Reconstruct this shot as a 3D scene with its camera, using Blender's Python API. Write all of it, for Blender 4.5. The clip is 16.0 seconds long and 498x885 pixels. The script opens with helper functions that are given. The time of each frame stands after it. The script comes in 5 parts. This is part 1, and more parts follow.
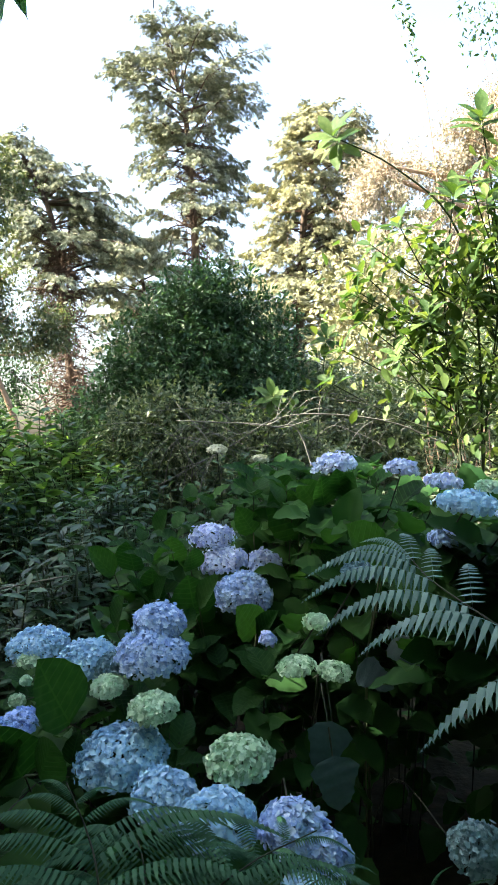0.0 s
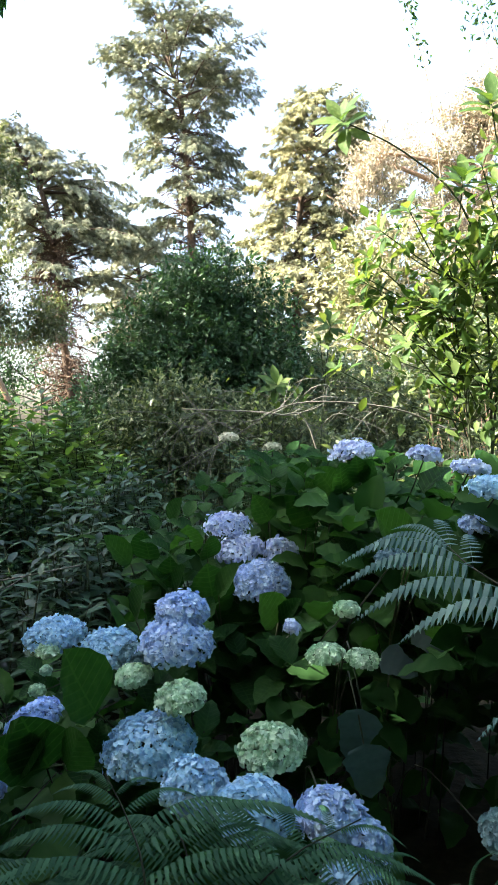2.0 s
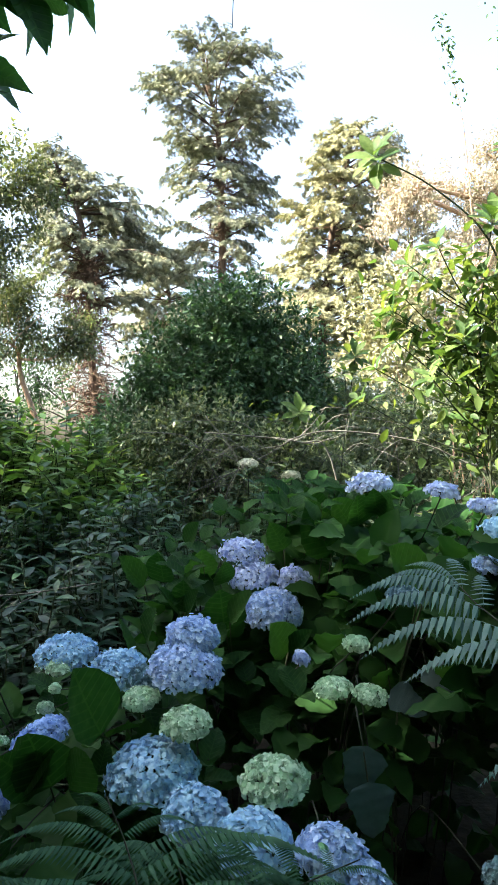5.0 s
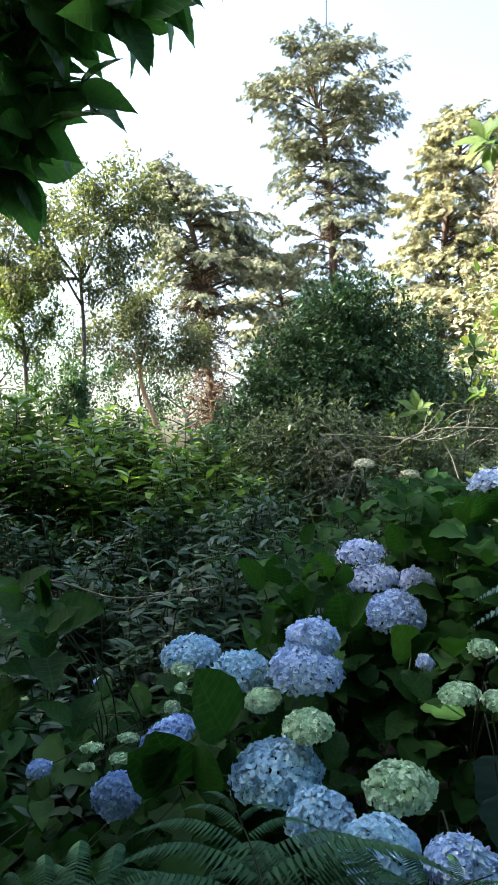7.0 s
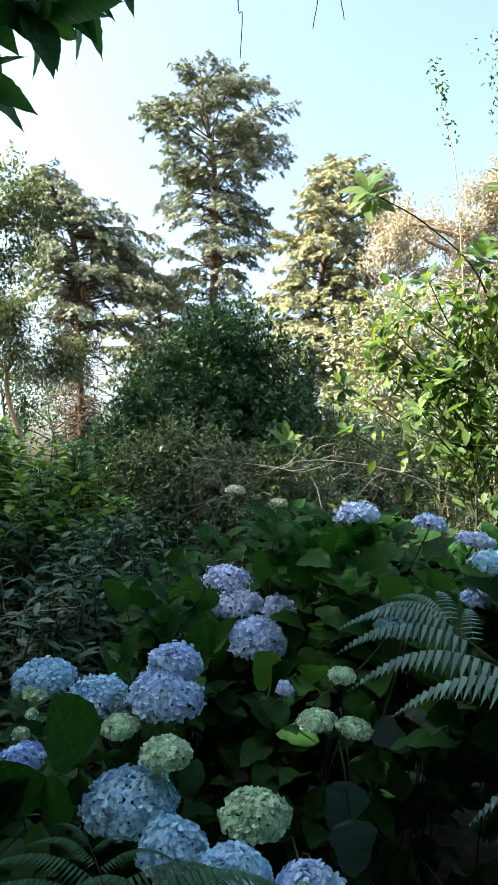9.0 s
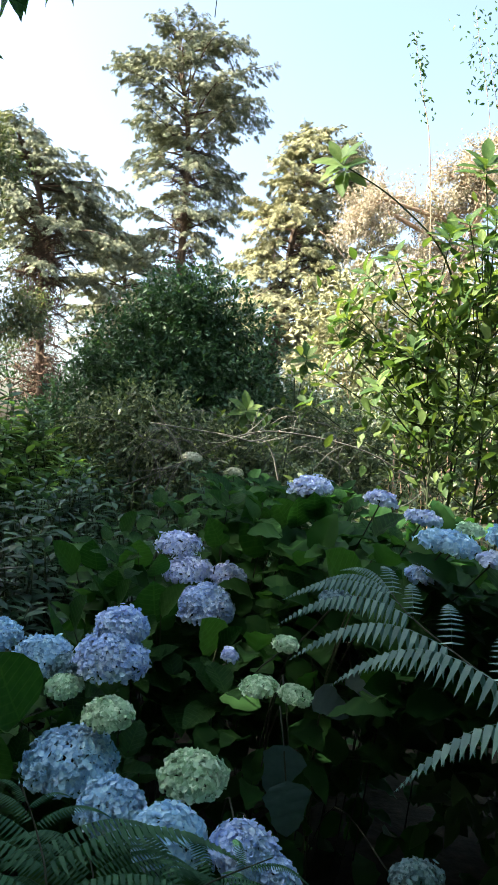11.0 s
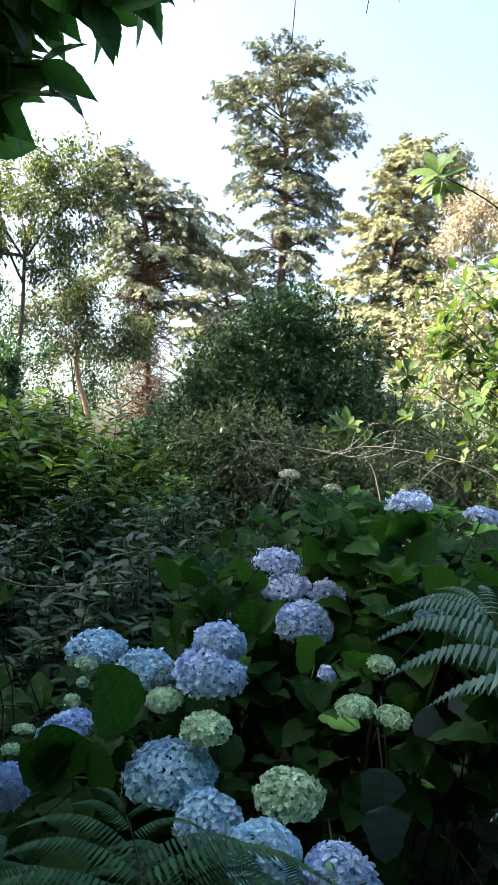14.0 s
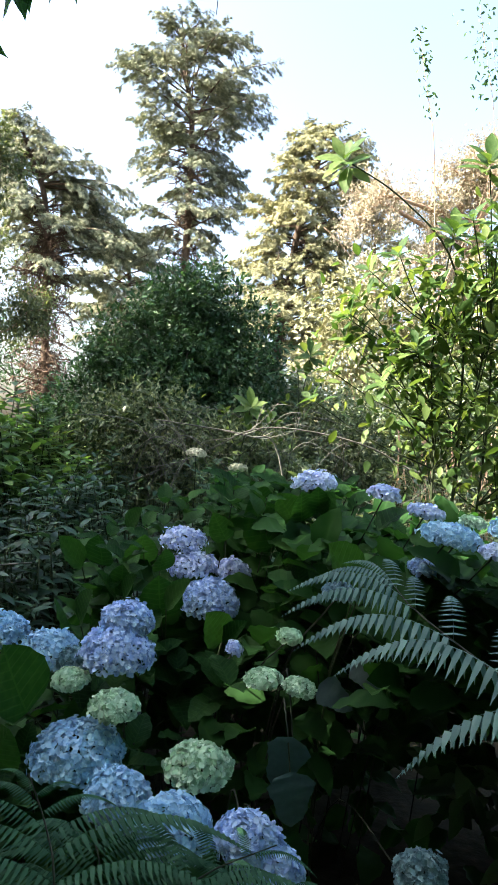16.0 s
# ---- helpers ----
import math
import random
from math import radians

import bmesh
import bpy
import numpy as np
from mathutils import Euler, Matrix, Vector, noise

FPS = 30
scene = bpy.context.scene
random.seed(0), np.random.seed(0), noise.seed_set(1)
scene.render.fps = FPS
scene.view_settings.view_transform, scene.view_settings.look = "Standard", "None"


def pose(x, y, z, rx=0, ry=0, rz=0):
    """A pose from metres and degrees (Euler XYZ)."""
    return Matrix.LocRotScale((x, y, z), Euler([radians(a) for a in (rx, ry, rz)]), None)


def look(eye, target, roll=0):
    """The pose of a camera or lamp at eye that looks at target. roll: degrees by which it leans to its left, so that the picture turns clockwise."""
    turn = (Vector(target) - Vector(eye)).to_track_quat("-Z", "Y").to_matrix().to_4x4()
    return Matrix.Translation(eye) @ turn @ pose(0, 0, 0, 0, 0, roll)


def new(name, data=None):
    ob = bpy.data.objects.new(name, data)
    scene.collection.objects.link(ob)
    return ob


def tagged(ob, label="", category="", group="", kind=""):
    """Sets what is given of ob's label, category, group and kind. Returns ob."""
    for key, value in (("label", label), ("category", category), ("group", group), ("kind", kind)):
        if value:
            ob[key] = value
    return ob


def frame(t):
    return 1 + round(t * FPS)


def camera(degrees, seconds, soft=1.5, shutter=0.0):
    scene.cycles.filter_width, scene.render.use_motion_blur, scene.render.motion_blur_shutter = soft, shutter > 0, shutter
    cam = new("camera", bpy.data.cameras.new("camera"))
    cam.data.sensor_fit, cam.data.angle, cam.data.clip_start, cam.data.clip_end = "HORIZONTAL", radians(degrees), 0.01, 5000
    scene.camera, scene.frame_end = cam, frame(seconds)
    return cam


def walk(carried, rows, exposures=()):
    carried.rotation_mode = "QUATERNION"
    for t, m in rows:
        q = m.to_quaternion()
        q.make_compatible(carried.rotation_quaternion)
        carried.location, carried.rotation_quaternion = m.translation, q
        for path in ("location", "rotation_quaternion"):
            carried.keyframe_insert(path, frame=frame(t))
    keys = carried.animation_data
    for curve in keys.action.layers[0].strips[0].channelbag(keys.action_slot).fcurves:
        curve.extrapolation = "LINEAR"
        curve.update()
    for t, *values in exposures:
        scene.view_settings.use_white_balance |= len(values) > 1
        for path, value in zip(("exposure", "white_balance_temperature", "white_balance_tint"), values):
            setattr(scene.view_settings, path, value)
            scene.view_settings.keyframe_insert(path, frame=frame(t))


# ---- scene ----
cam = camera(38.9, 16.0, soft=0.65)
PATH = [
    (0, (0.109, 0.013, 1.608), (0.137, 2.013, 1.584), -1.4),
    (0.5, (0.099, 0.012, 1.608), (0.074, 2.012, 1.592), -2.7),
    (1, (0.069, 0.02, 1.612), (-0.002, 2.019, 1.573), -3.1),
    (1.5, (0.041, 0.026, 1.61), (-0.01, 2.025, 1.574), -2.4),
    (2, (0.023, 0.038, 1.603), (0.065, 2.037, 1.548), -1.7),
    (2.5, (0.009, 0.043, 1.597), (0.119, 2.039, 1.528), -1.0),
    (3, (0.004, 0.042, 1.595), (0.195, 2.032, 1.529), 1.0),
    (3.5, (0.008, 0.044, 1.599), (0.202, 2.034, 1.538), 0.7),
    (3.7, (0.009, 0.033, 1.607), (0.153, 2.027, 1.561), 0.8),
    (6, (0.056, 0.018, 1.619), (-0.111, 2.01, 1.647), -1.1),
    (6.5, (0.059, 0.019, 1.619), (-0.251, 1.994, 1.654), -2.0),
    (7, (0.049, 0.026, 1.615), (-0.302, 1.995, 1.636), -1.1),
    (7.5, (0.048, 0.028, 1.619), (-0.238, 2.005, 1.704), -0.7),
    (8, (0.041, 0.032, 1.616), (-0.174, 2.018, 1.71), -0.3),
    (8.5, (0.032, 0.027, 1.613), (-0.066, 2.022, 1.709), 0.4),
    (9, (0.019, 0.027, 1.613), (0.038, 2.025, 1.705), 2.7),
    (9.2, (0.018, 0.023, 1.613), (0.067, 2.021, 1.701), 3.4),
    (11.3, (0.034, 0.024, 1.617), (0.173, 2.019, 1.624), 5.6),
    (11.5, (0.042, 0.005, 1.611), (0.137, 2.003, 1.64), 4.7),
    (12, (0.056, 0.011, 1.62), (0.107, 2.009, 1.68), 4.0),
    (12.5, (0.068, 0.005, 1.628), (0.073, 2.003, 1.714), 4.2),
    (13, (0.073, 0.008, 1.625), (0.025, 2.006, 1.678), 4.7),
    (13.5, (0.072, 0.002, 1.624), (-0.049, 1.998, 1.66), 5.0),
    (14, (0.062, 0.013, 1.622), (-0.097, 2.006, 1.653), 4.7),
    (14.5, (0.049, 0.017, 1.622), (-0.046, 2.014, 1.642), 4.6),
    (15, (0.04, 0.013, 1.619), (0.013, 2.012, 1.623), 4.9),
    (15.5, (0.035, 0.015, 1.612), (0.071, 2.014, 1.617), 5.1),
    (16, (0.032, 0.009, 1.609), (0.157, 2.005, 1.611), 5.4),
]
EXPOSURES = [(0, 2.74, 6600, 9), (3.5, 2.8, 6600, 10), (6.0, 2.66, 6600, 9), (7.5, 2.52, 6650, 8), (8.5, 2.24, 6500, 5), (9.2, 2.24, 6450, 4), (11.3, 2.3, 6550, 8), (12.0, 2.28, 6550, 7), (13.0, 2.2, 6500, 4), (13.5, 2.32, 6550, 6), (15.0, 2.48, 6580, 9), (16, 2.53, 6580, 10)]
walk(cam, [(t, look(eye, target, roll)) for t, eye, target, roll in PATH], EXPOSURES)

# ---- sky and sun ----
SUN_TO = Vector((-0.78, -0.12, 0.61)).normalized()
world = bpy.data.worlds.new("sky")
scene.world = world
world.use_nodes = True
wn, wl = world.node_tree.nodes, world.node_tree.links
sky = wn.new("ShaderNodeTexSky")
sky.sky_type = "NISHITA"
sky.sun_disc = False
sky.air_density, sky.dust_density, sky.ozone_density = 1.0, 5.0, 0.9
sky.sun_elevation = math.asin(SUN_TO.z)
sky.sun_rotation = math.atan2(SUN_TO.x, SUN_TO.y)
wl.new(sky.outputs[0], wn["Background"].inputs["Color"])
wn["Background"].inputs["Strength"].default_value = 0.13
sun_data = bpy.data.lights.new("sun", "SUN")
sun_data.energy, sun_data.angle, sun_data.color = 5.0, radians(0.53), (1.0, 0.91, 0.77)
sun = new("sun", sun_data)
sun.matrix_world = look((0, 0, 0), -SUN_TO)

# ---- materials ----
def nodes_of(name):
    m = bpy.data.materials.new(name)
    m.use_nodes = True
    return m, m.node_tree.nodes, m.node_tree.links


def ramp(nodes, stops):
    r = nodes.new("ShaderNodeValToRGB")
    e = r.color_ramp.elements
    while len(e) < len(stops):
        e.new(0.5)
    for el, (p, c) in zip(e, stops):
        el.position, el.color = p, (*c, 1)
    return r


def leaf_material(name, dark, mid, light, rough=0.45, through_part=0.3, through_tint=(1.3, 1.35, 0.6), veins=False, scale=6.0, gloss=0.5):
    """Leaf skin: hue varies from leaf to leaf, patches and fine grain inside each, some light comes through."""
    m, n, l = nodes_of(name)
    geo, info = n.new("ShaderNodeNewGeometry"), n.new("ShaderNodeObjectInfo")
    coord = n.new("ShaderNodeTexCoord")
    big, small = n.new("ShaderNodeTexNoise"), n.new("ShaderNodeTexNoise")
    big.inputs["Scale"].default_value, small.inputs["Scale"].default_value = scale, scale * 22
    big.inputs["Detail"].default_value = 3
    for t in (big, small):
        l.new(coord.outputs["Object"], t.inputs["Vector"])
    a = n.new("ShaderNodeMath"); a.operation = "ADD"
    l.new(geo.outputs["Random Per Island"], a.inputs[0]); l.new(info.outputs["Random"], a.inputs[1])
    f = n.new("ShaderNodeMath"); f.operation = "FRACT"
    l.new(a.outputs[0], f.inputs[0])
    mix = n.new("ShaderNodeMath"); mix.operation = "MULTIPLY_ADD"
    l.new(big.outputs["Fac"], mix.inputs[0]); mix.inputs[1].default_value = 0.55
    half = n.new("ShaderNodeMath"); half.operation = "MULTIPLY"; half.inputs[1].default_value = 0.62
    l.new(f.outputs[0], half.inputs[0]); l.new(half.outputs[0], mix.inputs[2])
    r = ramp(n, [(0.12, dark), (0.5, mid), (0.95, light)])
    l.new(mix.outputs[0], r.inputs[0])
    col = r.outputs[0]
    p = n.new("ShaderNodeBsdfPrincipled")
    p.inputs["Specular IOR Level"].default_value = gloss
    rr = n.new("ShaderNodeMapRange")
    rr.inputs["To Min"].default_value, rr.inputs["To Max"].default_value = rough - 0.1, rough + 0.15
    l.new(small.outputs["Fac"], rr.inputs["Value"]); l.new(rr.outputs[0], p.inputs["Roughness"])
    b = n.new("ShaderNodeBump")
    b.inputs["Strength"].default_value, b.inputs["Distance"].default_value = 0.35, 0.004
    if veins:
        sep = n.new("ShaderNodeSeparateXYZ"); l.new(coord.outputs["Object"], sep.inputs[0])
        ab = n.new("ShaderNodeMath"); ab.operation = "ABSOLUTE"; l.new(sep.outputs["X"], ab.inputs[0])
        ph = n.new("ShaderNodeMath"); ph.operation = "MULTIPLY_ADD"; ph.inputs[1].default_value = -0.7
        l.new(ab.outputs[0], ph.inputs[0]); l.new(sep.outputs["Y"], ph.inputs[2])
        fr = n.new("ShaderNodeMath"); fr.operation = "MULTIPLY"; fr.inputs[1].default_value = 52.0
        l.new(ph.outputs[0], fr.inputs[0])
        sn = n.new("ShaderNodeMath"); sn.operation = "SINE"; l.new(fr.outputs[0], sn.inputs[0])
        pw = n.new("ShaderNodeMath"); pw.operation = "POWER"; pw.inputs[1].default_value = 6.0
        ma = n.new("ShaderNodeMath"); ma.operation = "MAXIMUM"; ma.inputs[1].default_value = 0.0
        l.new(sn.outputs[0], ma.inputs[0]); l.new(ma.outputs[0], pw.inputs[0])
        md = n.new("ShaderNodeMath"); md.operation = "LESS_THAN"; md.inputs[1].default_value = 0.012
        l.new(ab.outputs[0], md.inputs[0])
        mx = n.new("ShaderNodeMath"); mx.operation = "MAXIMUM"
        l.new(pw.outputs[0], mx.inputs[0]); l.new(md.outputs[0], mx.inputs[1])
        cm = n.new("ShaderNodeMix"); cm.data_type = "RGBA"
        sc = n.new("ShaderNodeMath"); sc.operation = "MULTIPLY"; sc.inputs[1].default_value = 0.24
        l.new(mx.outputs[0], sc.inputs[0]); l.new(sc.outputs[0], cm.inputs["Factor"])
        l.new(col, cm.inputs["A"]); cm.inputs["B"].default_value = (light[0] * 1.3, light[1] * 1.3, light[2] * 1.2, 1)
        col = cm.outputs["Result"]
        l.new(mx.outputs[0], b.inputs["Height"]); b.invert = True
    else:
        l.new(small.outputs["Fac"], b.inputs["Height"])
    l.new(b.outputs[0], p.inputs["Normal"])
    l.new(col, p.inputs["Base Color"])
    tr = n.new("ShaderNodeBsdfTranslucent")
    tint = n.new("ShaderNodeMix"); tint.data_type = "RGBA"; tint.blend_type = "MULTIPLY"
    tint.inputs["Factor"].default_value = 1; tint.inputs["B"].default_value = (*through_tint, 1)
    l.new(col, tint.inputs["A"]); l.new(tint.outputs["Result"], tr.inputs["Color"])
    sh = n.new("ShaderNodeMixShader"); sh.inputs[0].default_value = through_part
    l.new(p.outputs[0], sh.inputs[1]); l.new(tr.outputs[0], sh.inputs[2])
    l.new(sh.outputs[0], n["Material Output"].inputs["Surface"])
    n.remove(n["Principled BSDF"])
    return m


def bark_material(name, dark, light, scale=8.0, bump=0.02):
    m, n, l = nodes_of(name)
    p = n["Principled BSDF"]
    coord, mp = n.new("ShaderNodeTexCoord"), n.new("ShaderNodeMapping")
    mp.inputs["Scale"].default_value = (1, 1, 0.25)
    big, small = n.new("ShaderNodeTexNoise"), n.new("ShaderNodeTexNoise")
    big.inputs["Scale"].default_value, small.inputs["Scale"].default_value = scale * 0.3, scale * 3
    big.inputs["Detail"].default_value = small.inputs["Detail"].default_value = 5
    l.new(coord.outputs["Object"], mp.inputs[0])
    for t in (big, small):
        l.new(mp.outputs[0], t.inputs["Vector"])
    a = n.new("ShaderNodeMath"); a.operation = "MULTIPLY_ADD"; a.inputs[1].default_value = 0.5
    h = n.new("ShaderNodeMath"); h.operation = "MULTIPLY"; h.inputs[1].default_value = 0.5
    l.new(small.outputs["Fac"], h.inputs[0]); l.new(big.outputs["Fac"], a.inputs[0]); l.new(h.outputs[0], a.inputs[2])
    r = ramp(n, [(0.32, dark), (0.7, light)])
    l.new(a.outputs[0], r.inputs[0]); l.new(r.outputs[0], p.inputs["Base Color"])
    p.inputs["Roughness"].default_value = 0.9
    b = n.new("ShaderNodeBump"); b.inputs["Distance"].default_value = bump; b.inputs["Strength"].default_value = 0.8
    l.new(small.outputs["Fac"], b.inputs["Height"]); l.new(b.outputs[0], p.inputs["Normal"])
    return m


def ground_material():
    m, n, l = nodes_of("leaf_litter_soil")
    p = n["Principled BSDF"]
    coord = n.new("ShaderNodeTexCoord")
    big, small = n.new("ShaderNodeTexNoise"), n.new("ShaderNodeTexNoise")
    big.inputs["Scale"].default_value, small.inputs["Scale"].default_value = 0.35, 18
    small.inputs["Detail"].default_value = 6
    for t in (big, small):
        l.new(coord.outputs["Object"], t.inputs["Vector"])
    r1 = ramp(n, [(0.35, (0.009, 0.008, 0.006)), (0.55, (0.018, 0.017, 0.010)), (0.8, (0.05, 0.040, 0.026))])
    a = n.new("ShaderNodeMath"); a.operation = "MULTIPLY_ADD"; a.inputs[1].default_value = 0.6
    h = n.new("ShaderNodeMath"); h.operation = "MULTIPLY"; h.inputs[1].default_value = 0.45
    l.new(small.outputs["Fac"], h.inputs[0]); l.new(big.outputs["Fac"], a.inputs[0]); l.new(h.outputs[0], a.inputs[2])
    l.new(a.outputs[0], r1.inputs[0]); l.new(r1.outputs[0], p.inputs["Base Color"])
    p.inputs["Roughness"].default_value = 0.95
    p.inputs["Specular IOR Level"].default_value = 0.1
    b = n.new("ShaderNodeBump"); b.inputs["Distance"].default_value = 0.012
    l.new(small.outputs["Fac"], b.inputs["Height"]); l.new(b.outputs[0], p.inputs["Normal"])
    return m


SOIL = ground_material()
BARK_BROWN = bark_material("reddish_brown_bark", (0.04, 0.028, 0.02), (0.16, 0.11, 0.075))
BARK_DARK = bark_material("dark_grey_bark", (0.03, 0.027, 0.022), (0.12, 0.105, 0.085))
BARK_GREY = bark_material("grey_bark", (0.06, 0.055, 0.045), (0.26, 0.24, 0.2))
TWIG_GREY = bark_material("lichen_grey_twig", (0.06, 0.06, 0.05), (0.22, 0.22, 0.19), 40, 0.002)
TWIG_DRY = bark_material("dry_tan_twig", (0.22, 0.14, 0.09), (0.48, 0.34, 0.23), 30, 0.003)
TWIG_RED = bark_material("dry_reddish_twig", (0.045, 0.03, 0.022), (0.17, 0.108, 0.068), 30, 0.003)
# Stem colour taken near black, with the shade under the leaves put into it.
STEM_DARK = bark_material("shade_darkened_stem", (0.006, 0.011, 0.005), (0.02, 0.03, 0.012), 60, 0.001)
STEM_GREEN = bark_material("green_brown_stem", (0.016, 0.028, 0.010), (0.055, 0.075, 0.03), 60, 0.001)
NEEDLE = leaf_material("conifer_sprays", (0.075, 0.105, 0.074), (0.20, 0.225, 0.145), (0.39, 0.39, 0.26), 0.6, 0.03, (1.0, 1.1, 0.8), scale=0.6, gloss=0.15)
# Paler, yellower copy of the needle colour with full sun put into it.
NEEDLE_SUNNY = leaf_material("sun_tinted_yellow_sprays", (0.12, 0.14, 0.072), (0.27, 0.275, 0.145), (0.45, 0.43, 0.265), 0.6, 0.08, (1.05, 1.05, 0.8), scale=0.6, gloss=0.15)
TAN_LEAF = leaf_material("tan_seed_foliage", (0.15, 0.15, 0.085), (0.32, 0.295, 0.215), (0.50, 0.44, 0.365), 0.6, 0.28, (1.1, 1.05, 0.9), scale=0.6, gloss=0.2)
AIRY = leaf_material("airy_tree_leaf", (0.04, 0.066, 0.036), (0.085, 0.112, 0.058), (0.17, 0.19, 0.095), 0.5, 0.3, scale=0.7)
BUSH_LEAF = leaf_material("dark_glossy_bush_leaf", (0.014, 0.046, 0.018), (0.036, 0.088, 0.036), (0.085, 0.155, 0.078), 0.38, 0.28, scale=1.2, gloss=0.3)
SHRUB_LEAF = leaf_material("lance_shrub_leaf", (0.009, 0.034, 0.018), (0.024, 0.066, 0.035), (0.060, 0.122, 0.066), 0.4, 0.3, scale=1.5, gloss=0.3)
# Paler lance-leaf colour, stands in for partial sun on the tall shrubs.
SUNNY_LANCE_LEAF = leaf_material("sun_tinted_lance_leaf", (0.036, 0.092, 0.024), (0.075, 0.155, 0.042), (0.165, 0.26, 0.08), 0.38, 0.4, scale=1.5, gloss=0.45)
TANGLE_LEAF = leaf_material("undergrowth_leaf", (0.024, 0.052, 0.026), (0.078, 0.118, 0.058), (0.27, 0.32, 0.19), 0.4, 0.34, scale=1.6, gloss=0.5)
LIME_LEAF = leaf_material("lime_rosette_leaf", (0.026, 0.07, 0.018), (0.066, 0.132, 0.036), (0.175, 0.245, 0.075), 0.5, 0.42, (1.3, 1.2, 0.55), scale=5, gloss=0.25)
HYD_LEAF = leaf_material("hydrangea_leaf", (0.008, 0.031, 0.010), (0.017, 0.058, 0.017), (0.040, 0.105, 0.031), 0.55, 0.36, (1.05, 1.35, 0.5), veins=True, scale=9, gloss=0.07)
COOL_LEAF = leaf_material("blue_grey_underleaf", (0.04, 0.078, 0.082), (0.062, 0.11, 0.115), (0.08, 0.13, 0.135), 0.65, 0.15, (1, 1.1, 0.9), scale=9, gloss=0.1)
OVER_LEAF = leaf_material("overhanging_leaf", (0.022, 0.075, 0.026), (0.045, 0.125, 0.042), (0.08, 0.18, 0.06), 0.42, 0.5, (1.1, 1.5, 0.7), veins=True, scale=9, gloss=0.3)
FERN_LEAF = leaf_material("bracken_green", (0.012, 0.058, 0.030), (0.027, 0.094, 0.052), (0.052, 0.14, 0.080), 0.5, 0.3, (1.1, 1.4, 0.7), scale=7, gloss=0.12)
FERN_COOL = leaf_material("bracken_silver", (0.045, 0.12, 0.115), (0.085, 0.19, 0.185), (0.16, 0.30, 0.29), 0.45, 0.2, (1.0, 1.2, 0.9), scale=7, gloss=0.3)
PETAL = {
    "blue": leaf_material("sky_blue_petal", (0.25, 0.47, 0.72), (0.38, 0.63, 0.85), (0.58, 0.81, 0.94), 0.6, 0.25, (1, 1, 1), scale=11, gloss=0.2),
    "violet": leaf_material("violet_blue_petal", (0.28, 0.43, 0.76), (0.42, 0.59, 0.88), (0.64, 0.79, 0.96), 0.6, 0.25, (1, 1, 1), scale=11, gloss=0.2),
    "deep": leaf_material("deep_blue_petal", (0.22, 0.36, 0.72), (0.33, 0.50, 0.83), (0.48, 0.65, 0.90), 0.6, 0.25, (1, 1, 1), scale=11, gloss=0.2),
    "pale": leaf_material("pale_lilac_petal", (0.34, 0.45, 0.78), (0.50, 0.62, 0.88), (0.70, 0.80, 0.95), 0.6, 0.25, (1, 1, 1), scale=11, gloss=0.2),
    "green": leaf_material("green_white_petal", (0.25, 0.44, 0.28), (0.44, 0.64, 0.49), (0.72, 0.87, 0.76), 0.6, 0.25, (1, 1.05, 0.8), scale=11, gloss=0.2),
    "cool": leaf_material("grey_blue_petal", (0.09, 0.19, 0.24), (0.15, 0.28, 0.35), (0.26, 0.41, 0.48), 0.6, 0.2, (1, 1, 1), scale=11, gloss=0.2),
    "cream": leaf_material("cream_floret", (0.40, 0.45, 0.32), (0.58, 0.60, 0.48), (0.74, 0.74, 0.64), 0.6, 0.2, (1, 1, 0.8), scale=11, gloss=0.2),
}

# ---- mesh tools ----
rng = np.random.default_rng(7)


def mesh_of(name, V, F, mat, smooth=False):
    """A mesh from vertices (n, 3) and triangles (m, 3)."""
    V, F = np.asarray(V, np.float32), np.asarray(F, np.int32)
    me = bpy.data.meshes.new(name)
    me.vertices.add(len(V)); me.vertices.foreach_set("co", V.ravel())
    me.loops.add(F.size); me.loops.foreach_set("vertex_index", F.ravel())
    me.polygons.add(len(F))
    me.polygons.foreach_set("loop_start", np.arange(0, F.size, 3, dtype=np.int32))
    me.polygons.foreach_set("loop_total", np.full(len(F), 3, np.int32))
    if smooth:
        me.polygons.foreach_set("use_smooth", np.ones(len(F), bool))
    me.materials.append(mat)
    me.update(calc_edges=True)
    return me


def join(pieces):
    Vs, Fs, k = [], [], 0
    for V, F in pieces:
        Vs.append(V); Fs.append(np.asarray(F) + k); k += len(V)
    return np.concatenate(Vs), np.concatenate(Fs)


def part(name, VF, mat, parent, label="", kind="", smooth=False):
    ob = new(name, mesh_of(name, *VF, mat, smooth))
    ob.parent = parent
    return tagged(ob, label, kind=kind)


def thing(name, at, label, category, group=""):
    e = new(name)
    e.location = at
    e.empty_display_size = 0.1
    return tagged(e, label, category, group)


def unit(v):
    v = np.asarray(v, float)
    return v / np.maximum(np.linalg.norm(v, axis=-1, keepdims=True), 1e-9)


